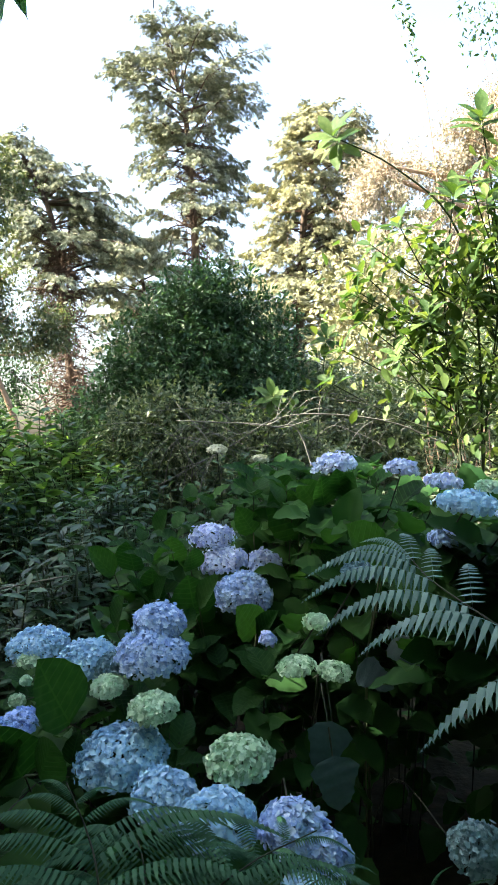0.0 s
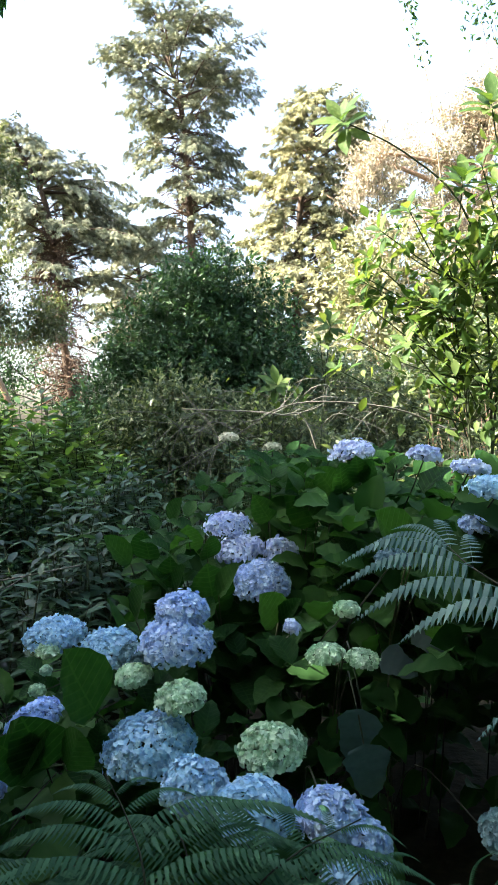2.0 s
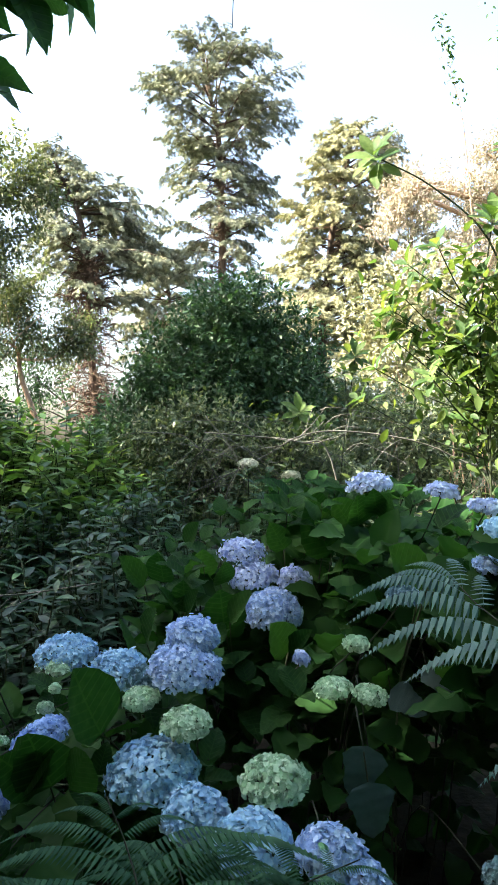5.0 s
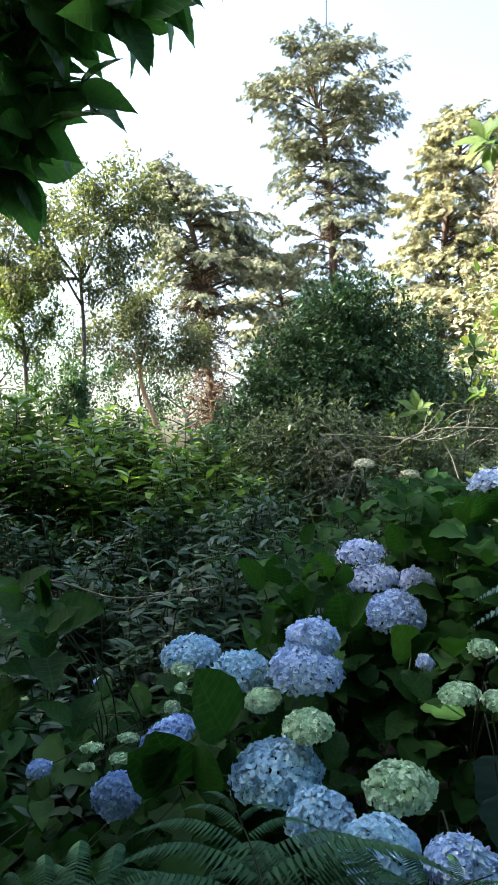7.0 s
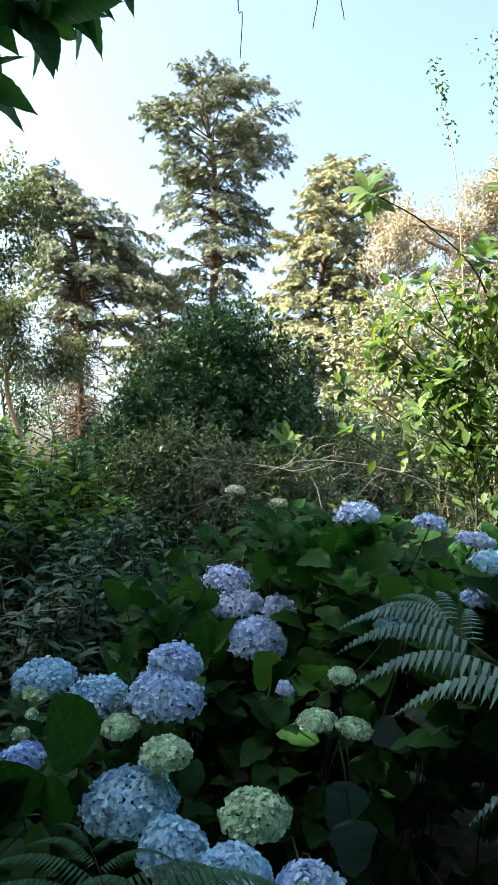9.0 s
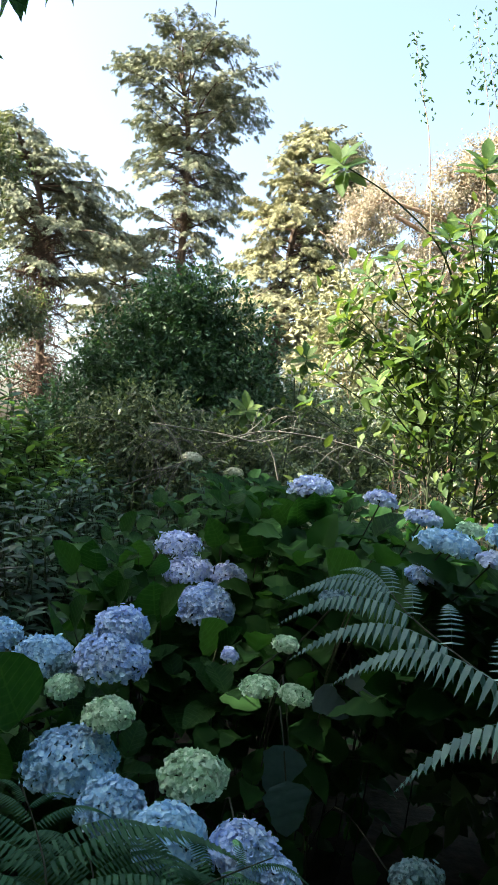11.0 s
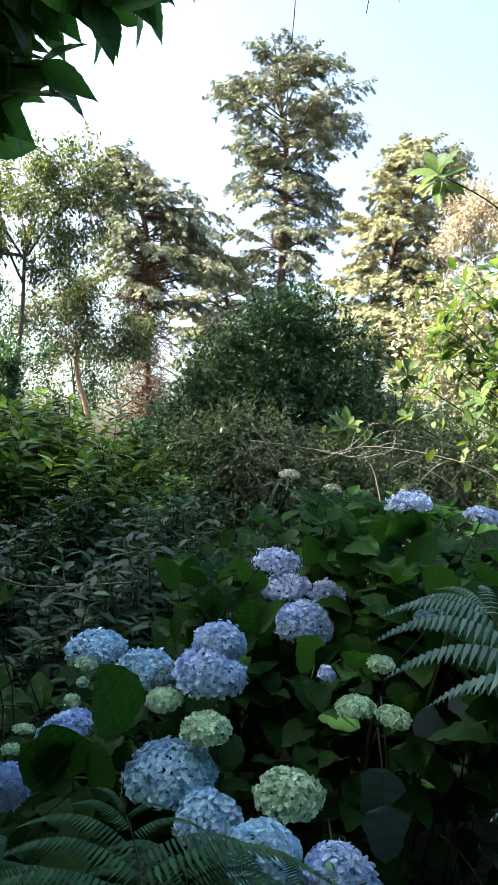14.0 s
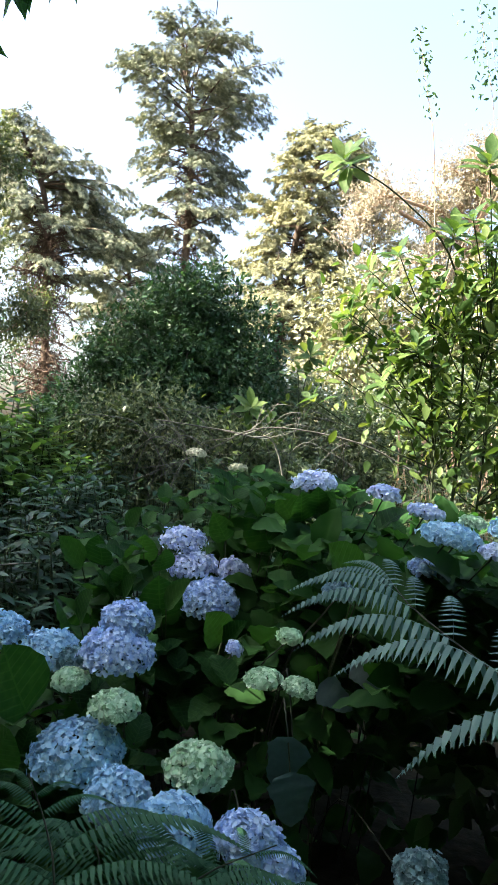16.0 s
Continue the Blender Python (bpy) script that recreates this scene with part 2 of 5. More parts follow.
def bezier(points, n):
    """A smooth line through the points (Catmull-Rom), n samples."""
    p = np.asarray(points, float)
    if len(p) == 2:
        return p[0] + (p[1] - p[0]) * np.linspace(0, 1, n)[:, None]
    q = np.vstack([2 * p[0] - p[1], p, 2 * p[-1] - p[-2]])
    t = np.linspace(0, len(p) - 1 - 1e-6, n)
    i = t.astype(int); u = (t - i)[:, None]
    a, b, c, d = q[i], q[i + 1], q[i + 2], q[i + 3]
    return 0.5 * (2 * b + (c - a) * u + (2 * a - 5 * b + 4 * c - d) * u ** 2 + (3 * b - a - 3 * c + d) * u ** 3)


def tube(line, r0, r1, sides=6, knots=0.0):
    """A tapered limb along a line, a little uneven."""
    line = np.asarray(line, float)
    n = len(line)
    tan = unit(np.gradient(line, axis=0))
    ref = np.where(np.abs(tan[:, 2:3]) > 0.9, [[1.0, 0, 0]], [[0, 0, 1.0]])
    s = unit(np.cross(tan, ref)); u = np.cross(s, tan)
    ang = np.linspace(0, 2 * np.pi, sides, endpoint=False)
    r = np.linspace(r0, r1, n)[:, None] * (1 + knots * rng.normal(size=(n, sides)))
    V = line[:, None] + r[..., None] * (np.cos(ang)[None, :, None] * s[:, None] + np.sin(ang)[None, :, None] * u[:, None])
    V = V.reshape(-1, 3)
    F = []
    for i in range(n - 1):
        for j in range(sides):
            a, b = i * sides + j, i * sides + (j + 1) % sides
            F += [(a, b, b + sides), (a, b + sides, a + sides)]
    V = np.vstack([V, line[:1], line[-1:]])
    for j in range(sides):
        F.append(((j + 1) % sides, j, n * sides))
        F.append(((n - 1) * sides + j, (n - 1) * sides + (j + 1) % sides, n * sides + 1))
    return V, np.array(F)


def blade(rows, shape, fold=0.18, droop=0.15, wave=0.0, teeth=0.0):
    """A leaf of length 1 along +y, its face up (+z): folded at the midrib, tip bent down. shape(t) is the half width."""
    t = np.linspace(0, 1, rows + 1)
    V, F, idx = [], [], []
    for k, tt in enumerate(t):
        w = shape(tt)
        z = -droop * tt ** 2
        wv = wave * math.sin(k * 2.4)
        if w < 1e-4:
            idx.append((len(V),) * 3); V.append((0, tt, z))
        else:
            w2 = w * (1 + (teeth if k % 2 else -teeth))
            idx.append((len(V), len(V) + 1, len(V) + 2))
            V += [(-w2, tt, z + fold * w + wv), (0, tt, z), (w2, tt, z + fold * w - wv)]
    for a, b in zip(idx, idx[1:]):
        for i in (0, 1):
            q = [a[i], a[i + 1], b[i + 1], b[i]]
            q = [v for k, v in enumerate(q) if v not in q[:k]]
            if len(q) == 4:
                F += [(q[0], q[1], q[2]), (q[0], q[2], q[3])]
            elif len(q) == 3:
                F.append(tuple(q))
    return np.array(V, float), np.array(F)


LANCE = blade(4, lambda t: 0.13 * math.sin(math.pi * min(1, t) ** 0.85) if 0 < t < 1 else 0, 0.3, 0.22)
OVAL = blade(4, lambda t: 0.225 * math.sin(math.pi * t ** 0.8) if 0 < t < 1 else 0, 0.25, 0.15)
CHIP = (np.array([(0, 0, 0), (-0.22, 0.45, 0.06), (0, 1, -0.08), (0.22, 0.45, 0.06)]), np.array([(0, 2, 1), (0, 3, 2)]))


def scatter(template, pos, way, up, length, width=None):
    """Copies of a leaf template: root at pos, tip along way, face towards up."""
    V, F = template
    pos, y = np.asarray(pos, float), unit(way)
    x = unit(np.cross(y, up)); z = np.cross(x, y)
    L = np.broadcast_to(np.asarray(length, float), (len(pos),))
    W = L if width is None else np.broadcast_to(np.asarray(width, float), (len(pos),))
    P = (pos[:, None] + V[None, :, 0:1] * (x * W[:, None])[:, None] + V[None, :, 1:2] * (y * L[:, None])[:, None]
         + V[None, :, 2:3] * (z * L[:, None])[:, None])
    n = len(V)
    return P.reshape(-1, 3), (F[None] + (np.arange(len(pos)) * n)[:, None, None]).reshape(-1, 3)


def sphere_dirs(n):
    return unit(rng.normal(size=(n, 3)))


# ---- ground ----
def ground_height(x, y):
    return 0.05 * np.sin(x * 0.9 + 1) * np.cos(y * 0.7) - 0.02 * np.clip(y - 6, 0, 30) * 0.3


gx = np.concatenate([-np.geomspace(2500, 8, 22), np.linspace(-7, 7, 29), np.geomspace(8, 2500, 22)])
gy = np.concatenate([-np.geomspace(2500, 6, 22), np.linspace(-5, 30, 45), np.geomspace(33, 2500, 22)])
GX, GY = np.meshgrid(gx, gy)
GV = np.stack([GX, GY, ground_height(GX, GY) * (np.hypot(GX, GY) < 200)], -1).reshape(-1, 3)
c = len(gx)
GF = [f for j in range(len(gy) - 1) for i in range(c - 1) for f in ((j * c + i, j * c + i + 1, (j + 1) * c + i + 1), (j * c + i, (j + 1) * c + i + 1, (j + 1) * c + i))]
ground = new("ground", mesh_of("ground", GV, GF, SOIL, True))
tagged(ground, "dark earth with leaf litter under the shrubs", "ground", kind="structure")

# ---- conifers ----
def needle_spray():
    """A flat spray: a thin central finger and two pairs of side fingers, tips bent down."""
    V, F = [], []
    for y0, x1, y1, z1 in ((0, 0, 1.0, -0.12), (0.08, -0.40, 0.52, -0.08), (0.08, 0.40, 0.52, -0.08), (0.34, -0.34, 0.86, -0.12), (0.34, 0.34, 0.86, -0.12)):
        k = len(V)
        way = unit(np.array([x1, y1 - y0, 0]))
        side = np.array([way[1], -way[0], 0]) * 0.085
        root = np.array([0, y0, 0])
        V += [root, root + way * 0.22 - side + (0, 0, 0.03), (x1, y1, z1), root + way * 0.22 + side + (0, 0, 0.03)]
        F += [(k, k + 2, k + 1), (k, k + 3, k + 2)]
    return np.array(V, float), np.array(F)


TUFT = needle_spray()


def conifer(label, trunk, r_base, heights, lefts, rights, limbs, mat, tuft, lifts, group="tall conifers", dead=(), thin=0.0, bias=0.9, sweeps=()):
    """A ragged conifer: bent trunk, limbs that end on the crown's outline, side twigs hung with tufts of needles.
    heights, lefts and rights give the outline of the limb tips; lifts, how far tips stand above their roots at foot and top."""
    trunk = np.asarray(trunk, float)
    base = trunk[0].copy()
    tree = thing("conifer", base, label, "tree", group)
    stem = bezier(trunk, 40)
    part("trunk", tube(stem - base, r_base, 0.035, 9, 0.06), BARK_BROWN, tree, smooth=True)
    on_trunk = lambda z: np.array([np.interp(z, stem[:, 2], stem[:, i]) for i in range(3)])
    pos, way, siz, face = [], [], [], []
    z_lo, z_hi = heights[0], heights[-1]
    for k in range(limbs):
        z = z_lo + (z_hi - z_lo) * ((k + rng.uniform(0, 1)) / limbs) ** bias
        az = k * 2.399 + rng.normal() * 0.5
        ca, sa = math.cos(az), math.sin(az)
        wide = np.interp(z, heights, rights if ca > 0 else lefts)
        deep = np.interp(z, heights, (np.asarray(lefts) + np.asarray(rights)) / 2) * 0.8
        far = rng.uniform(0.62, 1.04) if rng.random() < 0.8 else rng.uniform(0.35, 0.6)
        out = np.array([ca * wide, sa * deep, 0]) * far
        span = float(np.linalg.norm(out)) + 0.15
        rise = np.interp(z, [z_lo, z_hi], lifts) * span + rng.normal() * 0.2 * span
        root = on_trunk(min(z - rise, stem[-1, 2] - 0.2))
        tip = np.array([root[0] + out[0], root[1] + out[1], z])
        mid = root * 0.48 + tip * 0.52 + np.array([0, 0, 0.10 * span + 0.06 * rng.normal()])
        line = bezier([root, mid, tip], 12)
        part("limb", tube(line - base, 0.018 + 0.02 * span / 2.5, 0.007, 5, 0.06), BARK_BROWN, tree)
        s = 0.22 + rng.uniform(0, 0.06)
        flip = 1
        while s < 1.02:
            at = np.array([np.interp(s, np.linspace(0, 1, 12), line[:, i]) for i in range(3)])
            along = unit(np.gradient(line, axis=0)[min(11, int(s * 11))])
            across = unit(np.cross(along, [0, 0, 1]))
            flip = -flip
            s += 0.10 / span * rng.uniform(0.8, 1.3)
            if rng.random() < thin:
                continue
            reach = (0.36 + 0.42 * min(1.0, (1.1 - s) * 1.6)) * rng.uniform(0.55, 1.2) * (0.7 + 0.12 * span)
            if s > 0.93:
                reach *= 0.7
            end = at + (across * flip * rng.uniform(0.45, 1.0) + along * 0.75) * reach + np.array([0, 0, -0.42 * reach + 0.24 * rng.normal() * reach])
            twig = bezier([at, (at + end) / 2 + np.array([0, 0, 0.10 * reach]), end], 8)
            m = int(reach / 0.5 * 30)
            u = rng.uniform(0.12, 1.05, m)
            q = np.stack([np.interp(u, np.linspace(0, 1, 8), twig[:, i]) for i in range(3)], -1) + rng.normal(size=(m, 3)) * (0.035, 0.035, 0.028)
            fan = unit(end - at)
            side = unit(np.cross(fan, [0, 0, 1]))
            pos.append(q)
            way.append(fan * 0.75 + side * rng.normal(size=(m, 1)) * 0.75 + np.array([0, 0, -0.4]) + rng.normal(size=(m, 3)) * 0.3)
            siz.append(rng.uniform(0.6, 1.25, m) * tuft)
            face.append(np.array([0, 0, 0.9]) + unit(out) * 0.45 + rng.normal(size=(m, 3)) * 0.36)
    pos, way, siz = np.concatenate(pos), np.concatenate(way), np.concatenate(siz)
    part("crown", scatter(TUFT, pos - base, way, np.concatenate(face), siz), mat, tree, kind="stuff")
    for pts in sweeps:
        part("bare_limb", tube(bezier(np.array(pts) - base, 14), 0.035, 0.012, 5, 0.08), TWIG_DRY, tree, "long bare sun-bleached limb")
    pieces = []
    for count, z0, z1, reach in dead:
        for k in range(count):
            root = on_trunk(rng.uniform(z0, z1))
            az = rng.uniform(0, 2 * np.pi)
            tip = root + np.array([math.cos(az), math.sin(az), rng.uniform(-0.55, 0.1)]) * rng.uniform(0.35, 1.0) * reach
            pieces.append(tube(bezier([root - base, (root + tip) / 2 - base + rng.normal(size=3) * 0.1, tip - base], 5), 0.026, 0.010, 4))
            for _ in range(7):
                a = root + (tip - root) * rng.uniform(0.25, 1)
                pieces.append(tube(bezier([a - base, a - base + rng.normal(size=3) * 0.1, a - base + rng.normal(size=3) * 0.3 + (0, 0, -0.2)], 4), 0.016, 0.008, 3))
    if pieces:
        part("dead_brushwood", join(pieces), TWIG_RED, tree, "bare dry reddish twigs round the trunk", kind="stuff")
    return tree


conifer("tall sunlit conifer with a ragged flat top", [(-0.95, 22.8, -0.1), (-1.1, 22.8, 6), (-1.2, 22.8, 9), (-1.35, 22.8, 11.8), (-1.75, 22.8, 13.4), (-1.9, 22.8, 14.7)], 0.17,
        [5.5, 7, 9, 9.9, 11.0, 11.8, 12.5, 13.0, 13.6, 14.2, 14.8, 15.1], [1.9, 2.0, 2.2, 2.3, 1.9, 2.3, 2.9, 2.5, 2.0, 1.7, 1.2, 0.8], [1.5, 1.7, 2.0, 2.0, 2.4, 2.8, 3.0, 3.0, 2.9, 2.4, 1.6, 0.6],
        92, NEEDLE, 0.15, (-0.2, 0.42), dead=((44, 7, 11.5, 1.0),), thin=0.14, bias=0.66)
conifer("broad conifer with a brown trunk and long side limbs", [(-4.8, 22, -0.1), (-4.95, 22, 2), (-5.2, 22, 5), (-5.5, 22, 8.3), (-6.2, 22, 10), (-6.6, 22, 11.0)], 0.17,
        [6.0, 6.5, 7, 8, 9, 9.7, 10.3, 11.1], [1.3, 2.0, 2.2, 2.3, 2.2, 1.7, 0.8, 0.3], [2.4, 3.1, 3.5, 3.5, 2.9, 2.2, 0.9, 0.3],
        80, NEEDLE, 0.15, (-0.25, 0.3), dead=((130, 2.6, 7.4, 1.2), (24, 6, 8.4, 1.0)), thin=0.12, bias=0.8)
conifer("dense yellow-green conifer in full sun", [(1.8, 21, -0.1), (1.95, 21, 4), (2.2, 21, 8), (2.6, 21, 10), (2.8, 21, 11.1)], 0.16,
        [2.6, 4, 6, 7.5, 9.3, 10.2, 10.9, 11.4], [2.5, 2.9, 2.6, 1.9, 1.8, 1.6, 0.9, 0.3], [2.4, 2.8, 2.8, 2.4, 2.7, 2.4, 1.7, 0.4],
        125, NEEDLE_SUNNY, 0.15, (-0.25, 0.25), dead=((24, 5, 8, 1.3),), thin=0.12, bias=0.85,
        sweeps=([(2.1, 21, 7.2), (2.9, 20.6, 7.7), (3.7, 20.2, 8.0), (4.6, 20, 8.2)], [(2.1, 21, 8.2), (1.5, 20.4, 8.0), (0.9, 20, 8.2)], [(2.2, 21, 8.6), (3.0, 20.4, 8.0), (3.9, 20, 7.0)], [(2.0, 21, 6.0), (2.8, 20.4, 6.4), (3.8, 20, 6.9)]))
conifer("dark conifer standing behind the broad one", [(-3.3, 26, -0.3), (-3.2, 26, 4), (-3.3, 26, 8.4)], 0.18, [4.2, 5.5, 6.8, 7.8, 9.2], [1.8, 2.4, 2.4, 1.8, 0.5], [2.0, 2.6, 2.6, 1.9, 0.6],
        70, NEEDLE, 0.15, (-0.2, 0.2), dead=((50, 2.5, 6.5, 1.5),), thin=0.12)
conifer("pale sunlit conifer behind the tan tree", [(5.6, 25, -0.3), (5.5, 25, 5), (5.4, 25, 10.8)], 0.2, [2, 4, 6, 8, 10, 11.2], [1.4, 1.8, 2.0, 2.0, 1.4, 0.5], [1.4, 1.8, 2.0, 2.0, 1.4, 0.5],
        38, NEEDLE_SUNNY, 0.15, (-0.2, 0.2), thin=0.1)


# ---- leafy trees ----
rng = np.random.default_rng(41)
def leafy_tree(name, label, trunk, r0, forks, mat, bark, leaf, count, spread, template=CHIP, group="", droop=0.0, twigs=True):
    """A trunk, limbs to the given fork ends, and a loose crown of leaves round the limbs' outer halves."""
    trunk = np.asarray(trunk, float)
    base = trunk[0].copy()
    tree = thing(name, base, label, "tree", group)
    part("trunk", tube(bezier(trunk - base, 16), r0, r0 * 0.45, 8, 0.06), bark, tree, smooth=True)
    pos, way, pieces = [], [], []
    for f0, end in forks:
        end = np.asarray(end, float)
        root = bezier(trunk, 41)[int(f0 * 40)]
        mid = root * 0.5 + end * 0.5 + rng.normal(size=3) * 0.2 * np.linalg.norm(end - root) + (0, 0, 0.06)
        line = bezier([root, mid, end], 10)
        part("limb", tube(line - base, r0 * 0.42, r0 * 0.12, 6, 0.06), bark, tree)
        n_tw = 12
        for k in range(n_tw):
            s = rng.uniform(0.35, 1.0)
            a = np.array([np.interp(s, np.linspace(0, 1, 10), line[:, i]) for i in range(3)])
            d = unit(end - root) * 0.5 + sphere_dirs(1)[0] * 0.9
            b = a + unit(d) * spread * rng.uniform(0.5, 1.2)
            b[2] -= droop * spread
            tl = bezier([a, (a + b) / 2 + rng.normal(size=3) * 0.08 * spread, b], 6)
            pieces.append(tube(tl - base, r0 * 0.11, r0 * 0.03, 4))
            m = count // (len(forks) * n_tw)
            s2 = rng.uniform(0.25, 1.1, m)[:, None]
            q = a + (b - a) * s2 + rng.normal(size=(m, 3)) * spread * 0.14
            q[:, 2] -= droop * spread * 0.5 * rng.random(m)
            pos.append(q); way.append(unit(d) * 0.5 + rng.normal(size=(m, 3)) * 0.8 + np.array([0, 0, -0.35 - droop]))
    if pieces and twigs:
        part("twig_mass", join(pieces), bark, tree, kind="stuff")
    pos, way = np.concatenate(pos), np.concatenate(way)
    siz = rng.uniform(0.6, 1.3, len(pos)) * leaf
    part("crown", scatter(template, pos - base, way, np.array([0, 0, 1.0]) + rng.normal(size=pos.shape) * 0.6, siz), mat, tree, kind="stuff")
    return tree


leafy_tree("slender_tree", "slender forked tree with thin airy foliage", [(-6.75, 16, -0.1), (-6.8, 16, 3), (-6.78, 16, 4.6), (-6.85, 16, 5.9)], 0.08,
           [(0.98, (-9.2, 16, 6.5)), (0.98, (-8.4, 15.8, 7.1)), (0.97, (-7.4, 16, 7.5)), (0.98, (-6.5, 16.2, 7.9)), (0.97, (-5.6, 16, 7.7)), (0.95, (-4.9, 16, 7.2)),
            (0.9, (-5.5, 16.2, 6.7)), (0.8, (-8.2, 16, 6.1)), (0.9, (-6.9, 15.6, 7.0))],
           AIRY, BARK_DARK, 0.13, 15000, 0.9, group="slender trees")
# The lime leaf colour supplies the look of sunlight on this crown.
leafy_tree("slender_tree", "slender tree with leaves tinted yellow-green as if sunlit", [(-8.9, 17, -0.1), (-8.8, 17, 3), (-8.9, 17, 5)], 0.08,
           [(0.98, (-9.6, 16.8, 5.9)), (0.9, (-8.3, 17, 5.7)), (0.95, (-8.8, 16.4, 6.0)), (0.7, (-7.9, 16.8, 5.2)), (0.75, (-10, 16.8, 5.2))],
           LIME_LEAF, BARK_DARK, 0.10, 11000, 0.75, group="slender trees")
# Shade on these crowns is put in by the dark bush-leaf colour.
for tx, ty, tz in ((-14.2, 25, 6.2), (-11.6, 26, 6.6), (-9.2, 27, 5.4), (-7.0, 26, 4.2)):
    leafy_tree("slender_tree", "distant slender tree with thin foliage coloured dark for shade", [(tx, ty, -0.3), (tx + 0.2, ty, tz * 0.45), (tx, ty, tz * 0.75)], 0.09,
               [(0.98, (tx - 1.1, ty, tz)), (0.9, (tx + 1.2, ty, tz * 0.95)), (0.7, (tx - 1.3, ty, tz * 0.7)), (0.75, (tx + 1.0, ty, tz * 0.65)), (0.98, (tx + 0.1, ty, tz * 1.1))],
               BUSH_LEAF, BARK_DARK, 0.15, 2400, 1.0, group="slender trees")
leafy_tree("small_tree", "small tree with a pale bent trunk", [(-5.1, 18, -0.1), (-5.55, 18, 2), (-6.0, 18, 3.3), (-6.1, 18, 4.1)], 0.10,
           [(0.98, (-7.0, 18, 4.6)), (0.95, (-5.3, 17.8, 5.0)), (0.9, (-6.2, 17.6, 5.3)), (0.85, (-4.7, 18.1, 4.4))],
           AIRY, TWIG_DRY, 0.12, 9000, 1.15, group="slender trees")
leafy_tree("small_tree", "low dark round-crowned tree", [(-5.7, 13, -0.1), (-5.6, 13, 1.4)], 0.09,
           [(0.95, (-6.5, 13, 2.7)), (0.9, (-5.2, 12.8, 2.9)), (0.95, (-5.8, 12.7, 3.2)), (0.8, (-4.6, 13, 2.2)), (0.8, (-7.2, 13, 2.3))],
           BUSH_LEAF, BARK_GREY, 0.11, 7000, 0.6)
leafy_tree("seed_tree", "sparse tan tree with hanging seed-laden twigs", [(5.2, 14, -0.1), (4.9, 14, 4), (5.2, 14, 7)], 0.13,
           [(0.98, (4.0, 13.7, 7.1)), (0.98, (6.2, 14, 8.8)), (0.9, (4.9, 13.6, 7.6)), (0.8, (3.3, 14, 6.9)), (0.7, (6.4, 13.6, 7.4)), (0.85, (5.6, 13.4, 8.1)), (0.7, (3.9, 13.8, 6.3)),
            (0.7, (4.3, 13.6, 5.4)), (0.95, (6.9, 14.2, 8.6)), (0.6, (5.8, 13.5, 5.6)), (0.9, (4.5, 13.8, 7.4)), (0.95, (5.3, 13.8, 8.1)), (0.6, (3.5, 13.8, 5.4)), (0.5, (4.6, 13.6, 4.4)), (0.8, (2.8, 13.9, 6.6)), (0.7, (2.9, 13.8, 5.5)), (0.9, (3.1, 14, 6.7)), (0.95, (4.9, 14, 8.0))],
           TAN_LEAF, TWIG_DRY, 0.075, 36000, 0.7, droop=0.35)


shoot_base = np.array((2.6, 8.2, -0.03))
sapling = thing("sapling", shoot_base, "thin leggy sapling with sparse tiny leaves", "tree")
sapling_line = bezier([(2.6, 8.2, 0), (2.55, 8.1, 3), (2.35, 8, 5.1), (2.18, 8, 5.9), (2.03, 8, 6.55)], 40)
part("stem", tube(sapling_line - shoot_base, 0.012, 0.002, 5), TWIG_DRY, sapling)
pick = rng.integers(24, 40, 90)
part("foliage", scatter(OVAL, sapling_line[pick] + rng.normal(size=(90, 3)) * (0.05, 0.05, 0.03) - shoot_base, rng.normal(size=(90, 3)) + (0, 0, -0.6), rng.normal(size=(90, 3)), rng.uniform(0.04, 0.075, 90)), BUSH_LEAF, sapling, kind="stuff")
for dx, top in ((0.62, 6.9), (0.95, 7.0), (0.8, 6.5)):
    sprig = bezier([(2.55, 8.1, 3.4), (2.7 + dx * 0.6, 8.1, 5.2), (2.1 + dx, 8.0, top)], 30)
    part("branch", tube(sprig - shoot_base, 0.008, 0.002, 4), TWIG_DRY, sapling)
    pick = rng.integers(20, 30, 80)
    part("foliage", scatter(OVAL, sprig[pick] + rng.normal(size=(80, 3)) * (0.12, 0.1, 0.12) - shoot_base, rng.normal(size=(80, 3)) + (0, 0, -0.8), rng.normal(size=(80, 3)), rng.uniform(0.04, 0.075, 80)), BUSH_LEAF, sapling, kind="stuff")

